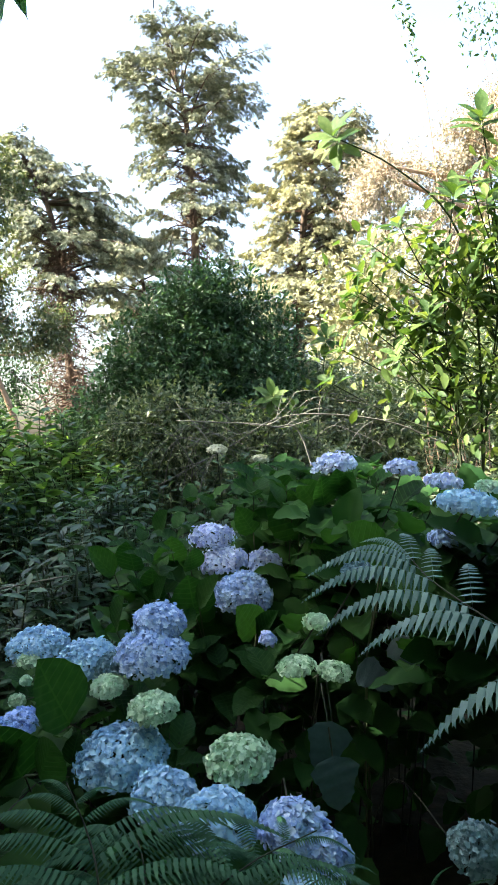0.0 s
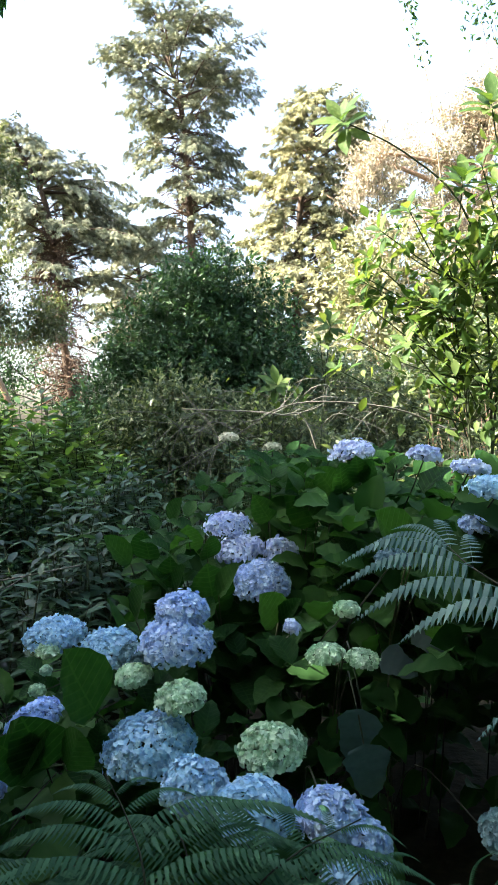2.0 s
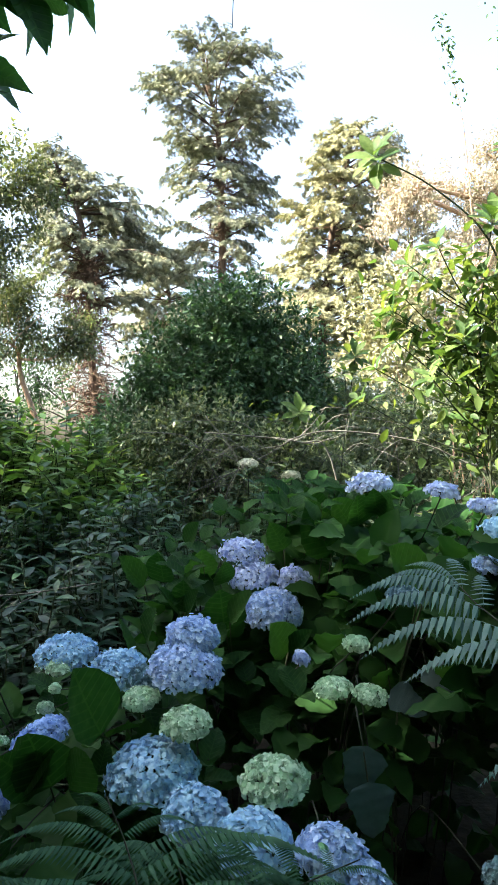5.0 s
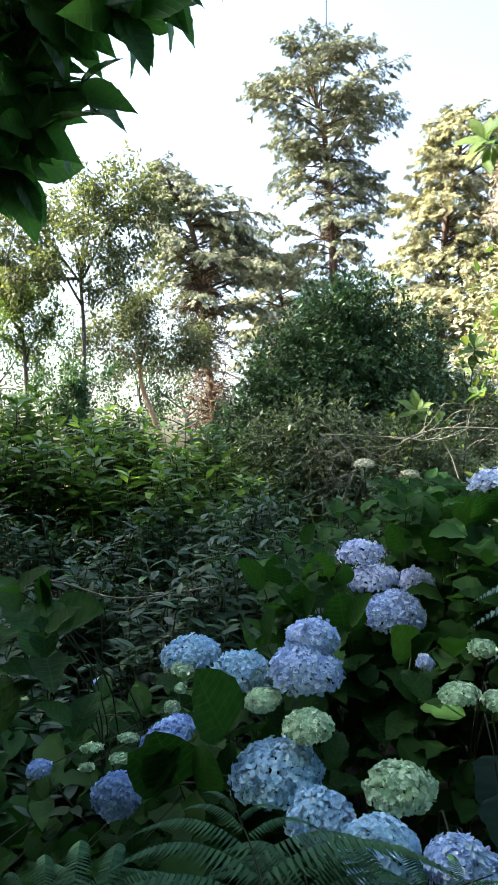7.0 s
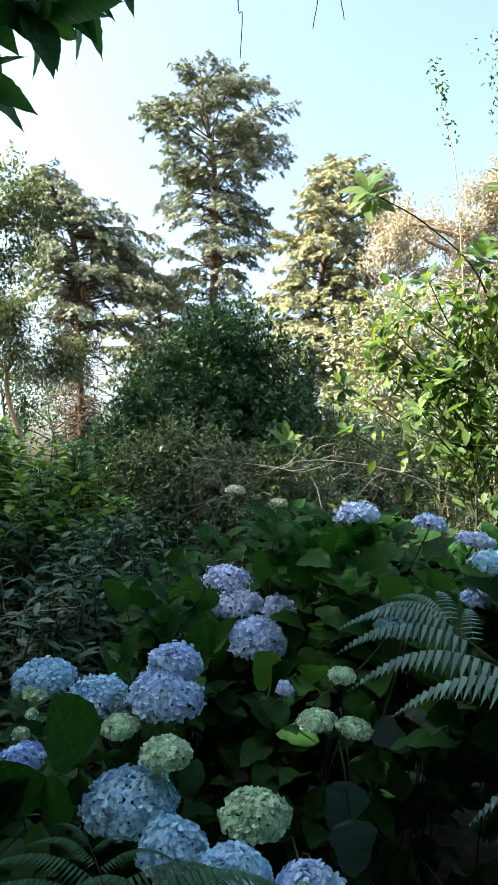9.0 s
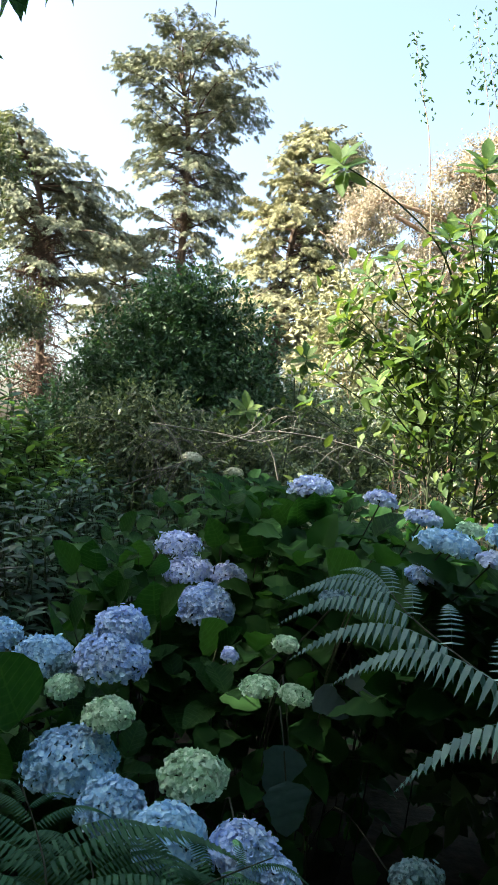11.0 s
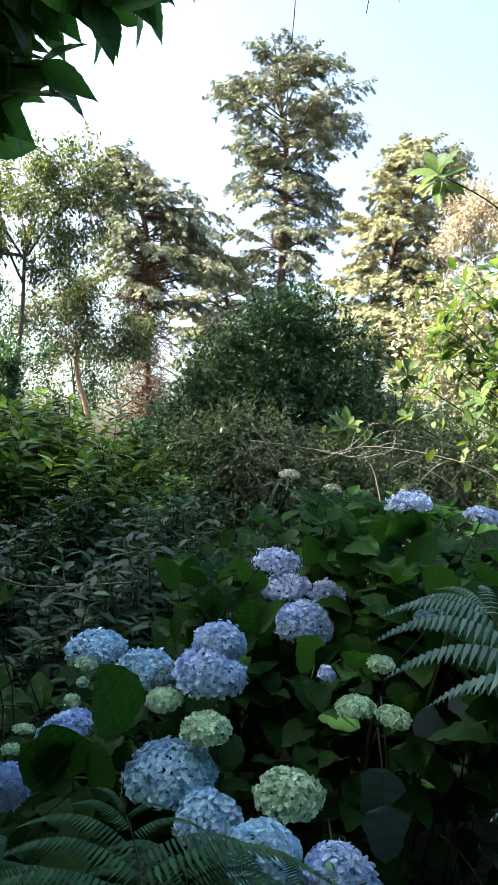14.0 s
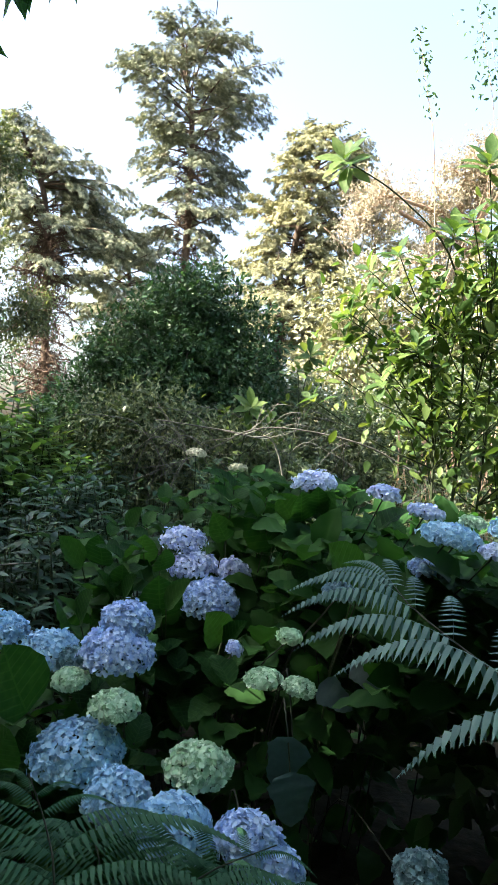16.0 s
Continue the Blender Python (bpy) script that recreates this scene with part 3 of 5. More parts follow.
# ---- bushes ----
rng = np.random.default_rng(52)
def leaf_bush(name, label, centre, radii, count, leaf, mat, template, stems, bark, lumps=9, group="", category="shrub", heads=()):
    """A thick bush: stems from the ground and a lumpy shell of leaves."""
    centre, radii = np.asarray(centre, float), np.asarray(radii, float)
    base = np.array([centre[0], centre[1], float(ground_height(centre[0], centre[1])) - 0.03])
    bush = thing(name, base, label, category, group)
    cs = [centre] + [centre + sphere_dirs(1)[0] * radii * rng.uniform(0.45, 0.8) for _ in range(lumps)]
    rs = [radii * 0.8] + [radii * rng.uniform(0.3, 0.5) for _ in range(lumps)]
    for h in heads:
        cs.append(centre + np.array(h[:3])); rs.append(radii * h[3])
    share = np.array([r.prod() ** 0.67 for r in rs]); share /= share.sum()
    pos, way = [], []
    each = 9
    for cc, r, s in zip(cs, rs, share):
        m = max(1, int(count * s / each))
        d = sphere_dirs(m)
        q = cc + d * r * (rng.uniform(0.3, 1.05, (m, 1)) ** 0.55)
        shoot = unit(d * 0.8 + rng.normal(size=(m, 3)) * 0.45 + np.array([0, -0.15, 0.25]))
        for k in range(each):
            pos.append(q + shoot * (min(leaf * 0.42, 0.036) * k) + rng.normal(size=(m, 3)) * leaf * 0.12)
            way.append(unit(rng.normal(size=(m, 3))) + shoot * (0.35 + 0.07 * k) + np.array([0, 0, -0.2]))
    pos, way = np.concatenate(pos), np.concatenate(way)
    keep = pos[:, 2] > base[2] + 0.05
    pos, way = pos[keep], way[keep]
    up = np.array([0, -0.25, 1.0]) + rng.normal(size=pos.shape) * 0.5
    siz = rng.uniform(0.6, 1.3, len(pos)) * leaf
    for _ in range(stems):
        foot = base + (rng.normal() * radii[0] * 0.25, rng.normal() * radii[1] * 0.25, 0)
        head = centre + sphere_dirs(1)[0] * radii * 0.7
        part("stem", tube(bezier([foot - base, (foot + head) / 2 - base + rng.normal(size=3) * 0.12, head - base], 7), 0.03, 0.008, 5, 0.05), bark, bush)
    part("foliage", scatter(template, pos - base, way, up, siz), mat, bush, kind="stuff")
    return bush


leaf_bush("tall_bush", "tall dark green bush with small glossy leaves", (-0.35, 8.2, 2.15), (0.98, 0.85, 1.15), 74000, 0.07, BUSH_LEAF, CHIP, 9, BARK_GREY, 12,
          heads=((-0.15, -0.1, 0.82, 0.42), (0.35, 0, 0.9, 0.40), (0.1, 0.1, 0.85, 0.45), (0.75, 0, 0.6, 0.36), (-0.65, 0, 0.35, 0.42), (-0.85, -0.1, -0.2, 0.42), (0.85, 0, 0.05, 0.42), (-1.0, -0.3, -0.65, 0.48), (0.85, -0.3, -0.55, 0.48), (0.0, -0.45, -0.8, 0.55), (-0.5, -0.5, -0.9, 0.5), (0.5, -0.5, -0.9, 0.5)))
leaf_bush("undergrowth_bush", "tangled grey-green bush beside the tall bush", (-0.75, 7.5, 1.25), (0.95, 0.7, 0.85), 25000, 0.062, TANGLE_LEAF, CHIP, 8, BARK_GREY, 12)
leaf_bush("undergrowth_bush", "tangled grey-green bush beside the tall bush", (0.35, 7.4, 1.2), (1.0, 0.7, 0.75), 25000, 0.062, TANGLE_LEAF, CHIP, 8, BARK_GREY, 12)
leaf_bush("undergrowth_bush", "tangled grey-green bush beside the tall bush", (1.2, 8.4, 1.5), (1.1, 0.9, 0.95), 30000, 0.064, TANGLE_LEAF, CHIP, 8, BARK_GREY, 12)
leaf_bush("undergrowth_bush", "loose sunlit undergrowth with dry stems", (2.7, 8.8, 1.6), (1.4, 0.9, 1.35), 15000, 0.09, TANGLE_LEAF, CHIP, 10, TWIG_DRY, 10)
leaf_bush("undergrowth_bush", "low grey-green bush in front of the conifers", (-1.7, 9.5, 1.0), (1.0, 0.9, 0.85), 9000, 0.09, BUSH_LEAF, CHIP, 6, BARK_GREY, 9)
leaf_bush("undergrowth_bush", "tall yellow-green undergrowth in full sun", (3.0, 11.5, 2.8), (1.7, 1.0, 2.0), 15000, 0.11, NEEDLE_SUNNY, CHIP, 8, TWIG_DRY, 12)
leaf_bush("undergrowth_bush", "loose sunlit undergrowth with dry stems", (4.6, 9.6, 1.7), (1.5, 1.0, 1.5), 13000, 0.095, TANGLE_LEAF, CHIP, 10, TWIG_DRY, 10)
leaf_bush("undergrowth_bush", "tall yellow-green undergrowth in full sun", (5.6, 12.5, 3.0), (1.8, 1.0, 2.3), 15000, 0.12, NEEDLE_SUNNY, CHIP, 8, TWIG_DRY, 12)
canes = thing("dry_canes", (2.7, 7.2, -0.05), "stand of dry tan canes behind the shrub", "reeds")
for _ in range(46):
    cx, cy = rng.uniform(-0.7, 1.0), rng.uniform(-0.4, 0.4)
    part("cane", tube(bezier([(cx, cy, 0), (cx + rng.normal() * 0.04, cy, 0.8), (cx + rng.normal() * 0.12, cy + rng.normal() * 0.05, rng.uniform(1.3, 2.1))], 6), 0.011, 0.005, 5), TWIG_DRY, canes)
for bx, by in ((-6.5, 14.5), (-3.6, 15), (-1.6, 14)):
    leaf_bush("undergrowth_bush", "low sunlit bush below the conifers", (bx, by, 0.5), (1.6, 1.0, 0.85), 6000, 0.12, AIRY, CHIP, 5, BARK_GREY, 9)
for bx, by in ((-9.5, 30), (-4.5, 31), (0.5, 30), (5.5, 29), (-13, 27)):
    leaf_bush("far_bush", "distant low bush between the tree trunks", (bx, by, 0.4), (3.0, 1.2, 0.9), 4500, 0.22, AIRY, CHIP, 4, BARK_GREY, 8, "far bushes")


def whorl_shrub(name, label, places, shoots, leaf, mat, leaves_each, group="", height=(0.35, 0.6)):
    """A shrub of upright shoots, each with spirals of long narrow leaves. places(k) gives the top of shoot k."""
    tops = np.array([places() for _ in range(shoots)])
    base = np.array([tops[:, 0].mean(), tops[:, 1].mean(), 0.0])
    base[2] = float(ground_height(base[0], base[1])) - 0.03
    bush = thing(name, base, label, "shrub", group)
    pos, way, up, siz, pieces = [], [], [], [], []
    for top in tops:
        h = rng.uniform(*height)
        foot = top - np.array([rng.normal() * 0.1, rng.normal() * 0.1, h])
        axis = unit(top - foot)
        pieces.append(tube(bezier([foot - base, (top + foot) / 2 - base + rng.normal(size=3) * 0.015, top - base], 5), 0.008, 0.003, 4))
        n = leaves_each
        s = np.linspace(0.1, 1, n)
        az = np.arange(n) * 2.4 + rng.uniform(0, 6)
        out = np.stack([np.cos(az), np.sin(az), np.zeros(n)], -1)
        rise = -0.05 + 0.75 * s[:, None] ** 2 + rng.normal(size=(n, 1)) * 0.15
        d = out + axis * rise
        pos.append(foot + (top - foot) * s[:, None]); way.append(d)
        up.append(np.array([0, 0, 1.0]) + rng.normal(size=(n, 3)) * 0.2)
        siz.append(leaf * rng.uniform(0.7, 1.15, n) * (1.05 - 0.35 * s))
    for k in range(0, shoots, max(1, shoots // 7)):
        foot = tops[k] * (1, 1, 0) + (rng.normal() * 0.1, rng.normal() * 0.1, float(ground_height(*tops[k][:2])) - 0.03)
        part("stem", tube(bezier([foot - base, (foot + tops[k]) / 2 - base + rng.normal(size=3) * 0.05, tops[k] - base], 7), 0.011, 0.004, 5), STEM_GREEN, bush)
    part("shoot_mass", join(pieces), STEM_GREEN, bush, kind="stuff")
    pos, way, up, siz = (np.concatenate(a) for a in (pos, way, up, siz))
    part("foliage", scatter(LANCE, pos - base, way, up, siz, siz * 1.4), mat, bush, kind="stuff")
    return bush


def patch(x0, x1, y0, y1, top, slope_x=0.0, depth=0.5, step=0.45):
    """Tops of shoots over a patch of ground, lower towards the path, some of them deep inside."""
    def one():
        x, f = rng.uniform(x0, x1), rng.random()
        y = y0 + (y1 - y0) * f
        return np.array([x, y, top + slope_x * (x - x0) - step * (1 - f) + 0.12 * math.sin(x * 3.1 + y) + 0.1 * math.sin(x * 7 + 1) - depth * rng.random() ** 1.5])
    return one


LANCE_SHRUB = "lance_leaf_shrub"
TALL_LABEL, LOW_LABEL = "tall shrub with long narrow drooping leaves", "low shrub with whorls of dark lance leaves"
whorl_shrub(LANCE_SHRUB, TALL_LABEL, patch(-4.2, -2.2, 5.4, 7.2, 2.15, 0.0, 1.1), 250, 0.25, SUNNY_LANCE_LEAF, 18, "lance-leaf shrubs")
whorl_shrub(LANCE_SHRUB, TALL_LABEL, patch(-2.4, -1.0, 5.4, 7.0, 2.1, -0.45, 1.1), 210, 0.23, SUNNY_LANCE_LEAF, 18, "lance-leaf shrubs")
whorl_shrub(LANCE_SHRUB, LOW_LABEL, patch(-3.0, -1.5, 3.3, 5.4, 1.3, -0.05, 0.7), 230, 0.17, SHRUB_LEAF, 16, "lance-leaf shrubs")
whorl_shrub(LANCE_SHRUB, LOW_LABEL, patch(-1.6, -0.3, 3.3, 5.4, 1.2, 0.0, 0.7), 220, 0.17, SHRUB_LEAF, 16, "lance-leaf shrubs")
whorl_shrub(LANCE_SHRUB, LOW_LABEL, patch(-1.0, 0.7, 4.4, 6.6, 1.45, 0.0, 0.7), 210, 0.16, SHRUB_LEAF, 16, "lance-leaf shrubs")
whorl_shrub(LANCE_SHRUB, "low leafy shrub behind the flowering bush", patch(0.3, 2.6, 4.6, 6.8, 1.5, 0.05, 0.8), 230, 0.15, TANGLE_LEAF, 16, "lance-leaf shrubs")
# Lime leaves paint the sunlight on this shrub top.
whorl_shrub(LANCE_SHRUB, "bright yellow-green shrub top with sunlight put into its colour", patch(-1.5, -0.75, 6.6, 7.2, 1.72, -0.2, 0.3), 34, 0.18, LIME_LEAF, 14, "lance-leaf shrubs")
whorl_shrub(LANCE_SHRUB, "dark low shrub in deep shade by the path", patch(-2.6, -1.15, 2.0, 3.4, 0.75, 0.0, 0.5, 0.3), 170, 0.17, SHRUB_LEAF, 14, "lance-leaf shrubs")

# arching bare twigs in front of the tall bush
def bare_twig(points, r0, r1, sprigs, label):
    points = np.asarray(points, float)
    base = points[0].copy()
    t = thing("bare_twig", base, label, "branch", "bare twigs")
    line = bezier(points, 24)
    part("stem", tube(line - base, r0, r1, 5, 0.08), TWIG_GREY, t)
    for _ in range(sprigs):
        k = rng.integers(4, 23)
        e = line[k] + np.array([rng.normal() * 0.16, rng.normal() * 0.08, rng.normal() * 0.13])
        part("sprig", tube(bezier([line[k] - base, (line[k] + e) / 2 - base + rng.normal(size=3) * 0.02, e - base], 5), r1 * 0.9, r1 * 0.4, 4), TWIG_GREY, t)
    return t


bare_twig([(1.9, 5.0, 0.0), (1.74, 5.0, 1.32), (1.46, 5.0, 1.55), (1.14, 5.0, 1.68), (0.66, 5.0, 1.74), (0.34, 5.0, 1.70), (0.055, 5.0, 1.53), (-0.47, 5.0, 1.26)], 0.008, 0.0035, 12, "long arching bare grey twig over the bush")
bare_twig([(0.9, 5.4, 0.0), (0.62, 5.4, 1.5), (0.35, 5.3, 1.66), (-0.05, 5.2, 1.70), (-0.35, 5.2, 1.72)], 0.008, 0.004, 7, "thin bare grey twig crossing behind the flowers")
bare_twig([(-0.4, 5.6, 0.0), (-0.2, 5.5, 1.2), (-0.1, 5.4, 1.5), (-0.35, 5.3, 1.85)], 0.007, 0.003, 6, "thin bare grey twig crossing behind the flowers")
bare_twig([(-2.4, 3.8, 0.0), (-1.9, 3.7, 0.86), (-1.3, 3.6, 0.84), (-0.75, 3.5, 0.93)], 0.007, 0.004, 4, "thin bare grey twig lying over low leaves")


for k in range(20):
    x, y, z = rng.uniform(-1.0, 1.3), rng.uniform(6.2, 6.7), rng.uniform(1.3, 1.95)
    d = unit(np.array([rng.choice([-1, 1]) * rng.uniform(0.5, 1), -0.1, rng.uniform(-0.5, 0.35)])) * rng.uniform(0.4, 0.8)
    bare_twig([(x - d[0] * 0.6, y + 0.5, 0.0), (x - d[0] * 0.4, y + 0.4, z * 0.7), (x, y, z), (x + d[0] * 0.5, y - 0.05, z + d[2] * 0.5 + 0.05), (x + d[0], y - 0.1, z + d[2])], 0.0055, 0.0022, 6, "thin bare grey twig in front of the tall bush")

# ---- sunlit shrub with lime-green rosettes ----
rng = np.random.default_rng(43)
def leaf_mesh(name, VF, mat):
    return mesh_of(name, *VF, mat, True)


ROSETTE_LEAF = leaf_mesh("leaf", blade(6, lambda t: 0.22 * math.sin(math.pi * t ** 1.1) if 0 < t < 1 else 0, 0.3, 0.18, 0.012), LIME_LEAF)


def leaf_part(mesh, parent, at, way, up, length, base, width=1.0):
    ob = new("leaf", mesh)
    y = unit(way); x = unit(np.cross(y, up)); z = np.cross(x, y)
    m = Matrix(((x[0] * length * width, y[0] * length, z[0] * length, at[0] - base[0]), (x[1] * length * width, y[1] * length, z[1] * length, at[1] - base[1]),
                (x[2] * length * width, y[2] * length, z[2] * length, at[2] - base[2]), (0, 0, 0, 1)))
    ob.parent = parent
    ob.matrix_local = m
    return ob


def rosette(parent, mesh, base, top, axis, n, length):
    axis = unit(axis)
    side = unit(np.cross(axis, [0.3, 1, 0.2])); other = np.cross(axis, side)
    a0 = rng.uniform(0, 6)
    for k in range(n):
        a = a0 + k * 2.4
        s = k / max(1, n - 1)
        out = side * math.cos(a) + other * math.sin(a)
        way = out + axis * (0.95 - 1.1 * s + rng.normal() * 0.12)
        leaf_part(mesh, parent, np.asarray(top) - axis * 0.06 * s * length / 0.15, way, axis + out * 0.1 + (0, 0, 0.3), length * rng.uniform(0.75, 1.1), base)


def rosette_shrub(label, foot, stems, group, mat):
    base = np.asarray(foot, float)
    shrub = thing("rosette_shrub", base, label, "shrub", group)
    pos, way, up, siz = [], [], [], []
    for points, ends in stems:
        line = bezier(points, 22)
        part("stem", tube(line - base, 0.009, 0.004, 6, 0.05), STEM_GREEN, shrub)
        rosette(shrub, ROSETTE_LEAF, base, line[-1], line[-1] - line[-4] + (0, -0.3, 0.08), 14, 0.19)
        for e in ends:
            e = np.asarray(e, float)
            k = int(np.argmin(np.linalg.norm(line - (e - (0, 0, 0.4)), axis=1)))
            tl = bezier([line[k], (line[k] + e) / 2 + (0, 0, -0.04), e], 8)
            part("twig", tube(tl - base, 0.006, 0.003, 5), STEM_GREEN, shrub)
            rosette(shrub, ROSETTE_LEAF, base, e, e - tl[-3] + (0, -0.02, 0.03), 8, 0.135)
            m = 17
            s = rng.integers(2, 8, m)
            pos.append(tl[s] + rng.normal(size=(m, 3)) * 0.12); way.append(rng.normal(size=(m, 3)) + (0, -0.2, -0.2)); siz.append(rng.uniform(0.07, 0.12, m))
    pos, way, siz = (np.concatenate(a) for a in (pos, way, siz))
    part("loose_leaves", scatter(OVAL, pos - base, way, np.array([0, 0, 1.0]) + rng.normal(size=pos.shape) * 0.4, siz), mat, shrub, kind="stuff")
    return shrub


def ends_round(cx, cy, z0, z1, spread, n):
    return [(cx + rng.normal() * spread, cy + rng.normal() * spread * 0.7, rng.uniform(z0, z1)) for _ in range(n)]


rosette_shrub("sunlit shrub with lime-green leaf rosettes on thin stems", (1.5, 4.4, -0.03),
              [([(1.46, 4.35, 0), (1.46, 4.3, 1.4), (1.38, 4.3, 2.3), (1.45, 4.3, 3.05)], ends_round(1.25, 4.35, 1.8, 2.85, 0.28, 21)),
               ([(1.6, 4.5, 0), (1.66, 4.45, 1.5), (1.75, 4.4, 2.4), (1.75, 4.35, 3.2)], ends_round(1.7, 4.45, 1.7, 3.1, 0.28, 23)),
               ([(1.62, 4.4, 0), (1.62, 4.4, 2.2), (1.45, 4.3, 2.85), (1.1, 4.3, 3.2), (0.72, 4.3, 3.4)], ends_round(1.05, 4.35, 2.2, 2.75, 0.16, 7)),
               ([(1.8, 4.6, 0), (1.85, 4.5, 1.8), (1.75, 4.4, 2.8), (1.63, 4.3, 3.5)], ends_round(1.95, 4.6, 1.5, 2.8, 0.27, 15))], "rosette shrubs", LIME_LEAF)
rosette_shrub("sunlit shrub with lime-green leaf rosettes on thin stems", (2.2, 4.8, -0.03),
              [([(2.15, 4.75, 0), (2.1, 4.7, 1.4), (2.25, 4.7, 2.6), (2.3, 4.6, 3.3)], ends_round(2.25, 4.75, 1.5, 3.1, 0.32, 20)),
               ([(2.3, 5.0, 0), (2.45, 5.0, 1.5), (2.5, 4.9, 2.9)], ends_round(2.5, 4.9, 1.6, 2.8, 0.3, 12))], "rosette shrubs", LIME_LEAF)
rosette_shrub("small shrub with bright rosettes in front of the bush", (0.4, 6.6, -0.03),
              [([(0.4, 6.6, 0), (0.35, 6.5, 1.2), (0.42, 6.4, 1.95)], [(0.2, 6.5, 1.88), (0.62, 6.5, 1.85)]),
               ([(0.8, 6.8, 0), (0.85, 6.7, 1.5), (0.95, 6.6, 2.5)], [(0.85, 6.6, 2.35)])], "rosette shrubs", LIME_LEAF)

# ---- hydrangeas ----
rng = np.random.default_rng(44)
def floret_head(width, height, seed, loose=False):
    """A mophead: a dome of four-petalled florets, each petal a rounded cupped blade."""
    r = np.random.default_rng(seed)
    petal = np.array([(0, 0.05, 0), (-0.50, 0.45, 0.16), (-0.44, 0.88, 0.02), (0, 1.0, -0.12), (0.44, 0.88, 0.02), (0.50, 0.45, 0.16)])
    pf = np.array([(0, 2, 1), (0, 3, 2), (0, 4, 3), (0, 5, 4)])
    size = 0.0083
    R = width / 2
    area = 2 * math.pi * R * (R * 0.4 + height * 0.62)
    n = int(np.clip(area / (size * size * 1.12), 22, 1400))
    n = int(n * 0.62) if loose else n
    k = np.arange(n) + 0.5
    zc = 1 - 1.05 * k / n
    phi = k * 2.39996
    rad = np.sqrt(np.maximum(0, 1 - zc ** 2))
    d = np.stack([rad * np.cos(phi), rad * np.sin(phi), zc], -1) + r.normal(size=(n, 3)) * 0.05
    d = unit(d)
    bumps = 1 + 0.07 * np.sin(d[:, 0] * 5 + seed) * np.cos(d[:, 1] * 4 + seed * 2) + r.normal(size=n) * (0.115 if loose else 0.062)
    R = R - size * 1.15
    P = d * bumps[:, None] * np.array([R, R, height * 0.5])
    N = unit(d / np.array([1, 1, 0.8]) + r.normal(size=(n, 3)) * 0.5)
    T = unit(np.cross(N, r.normal(size=(n, 3))))
    B = np.cross(N, T)
    V, F, c = [], [], 0
    for q in range(4):
        a = q * math.pi / 2 + r.normal(size=n) * 0.12
        way = T * np.cos(a)[:, None] + B * np.sin(a)[:, None] + N * r.uniform(0.1, 0.75, (n, 1))
        v, f = scatter((petal, pf), P, way, N, size * r.uniform(0.85, 1.25, n))
        V.append(v.reshape(n, 6, 3)); F.append(f)
    # weld the four petals of a floret at its heart, so that a floret is one island
    verts = np.concatenate(V, 1)
    verts[:, [0, 6, 12, 18]] = P[:, None]
    remap = np.arange(24)
    remap[[6, 12, 18]] = 0
    tri = np.concatenate([pf + 6 * q for q in range(4)])
    tri = remap[tri]
    faces = (tri[None] + (np.arange(n) * 24)[:, None, None]).reshape(-1, 3)
    core = unit(np.array([(x, y, z) for x in (-1, 0, 1) for y in (-1, 0, 1) for z in (-0.35, 0, 1) if (x, y, z) != (0, 0, 0)], float))
    hull = bmesh.new()
    for q in core * np.array([R * 0.74, R * 0.74, height * 0.29]):
        hull.verts.new(q)
    bmesh.ops.convex_hull(hull, input=hull.verts)
    hull.verts.index_update()
    bmesh.ops.triangulate(hull, faces=hull.faces)
    hv, hf = np.array([v.co[:] for v in hull.verts]), np.array([[v.index for v in f.verts] for f in hull.faces])
    hull.free()
    return (verts.reshape(-1, 3), faces), (hv, hf)


HYD_SHAPE = blade(8, lambda t: 0.33 * math.sin(math.pi * t ** 0.82) ** 0.8 if 0 < t < 1 else 0, 0.4, 0.22, 0.03, 0.05)
HYD_MESH = [leaf_mesh("leaf", HYD_SHAPE, HYD_LEAF), leaf_mesh("leaf", blade(8, lambda t: 0.30 * math.sin(math.pi * t ** 0.86) ** 0.85 if 0 < t < 1 else 0, 0.5, 0.34, 0.034, 0.05), HYD_LEAF)]
COOL_MESH = leaf_mesh("leaf", blade(13, lambda t: (0.33 + 0.05 * math.sin(t * 9)) * math.sin(math.pi * t ** 0.66) ** 0.75 if 0 < t < 1 else 0, 0.12, 0.3, 0.03, 0.035), COOL_LEAF)


def hydrangea(label, foot):
    foot = np.array([*foot, float(ground_height(*foot)) - 0.03])
    return thing("hydrangea_bush", foot, label, "hydrangea", "hydrangea bushes"), foot


BLOSSOMS, LEAFY = [], []


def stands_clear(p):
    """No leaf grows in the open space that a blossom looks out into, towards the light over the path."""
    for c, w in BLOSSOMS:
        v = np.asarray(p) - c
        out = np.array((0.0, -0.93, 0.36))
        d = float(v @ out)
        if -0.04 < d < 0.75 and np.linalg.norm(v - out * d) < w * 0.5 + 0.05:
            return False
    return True


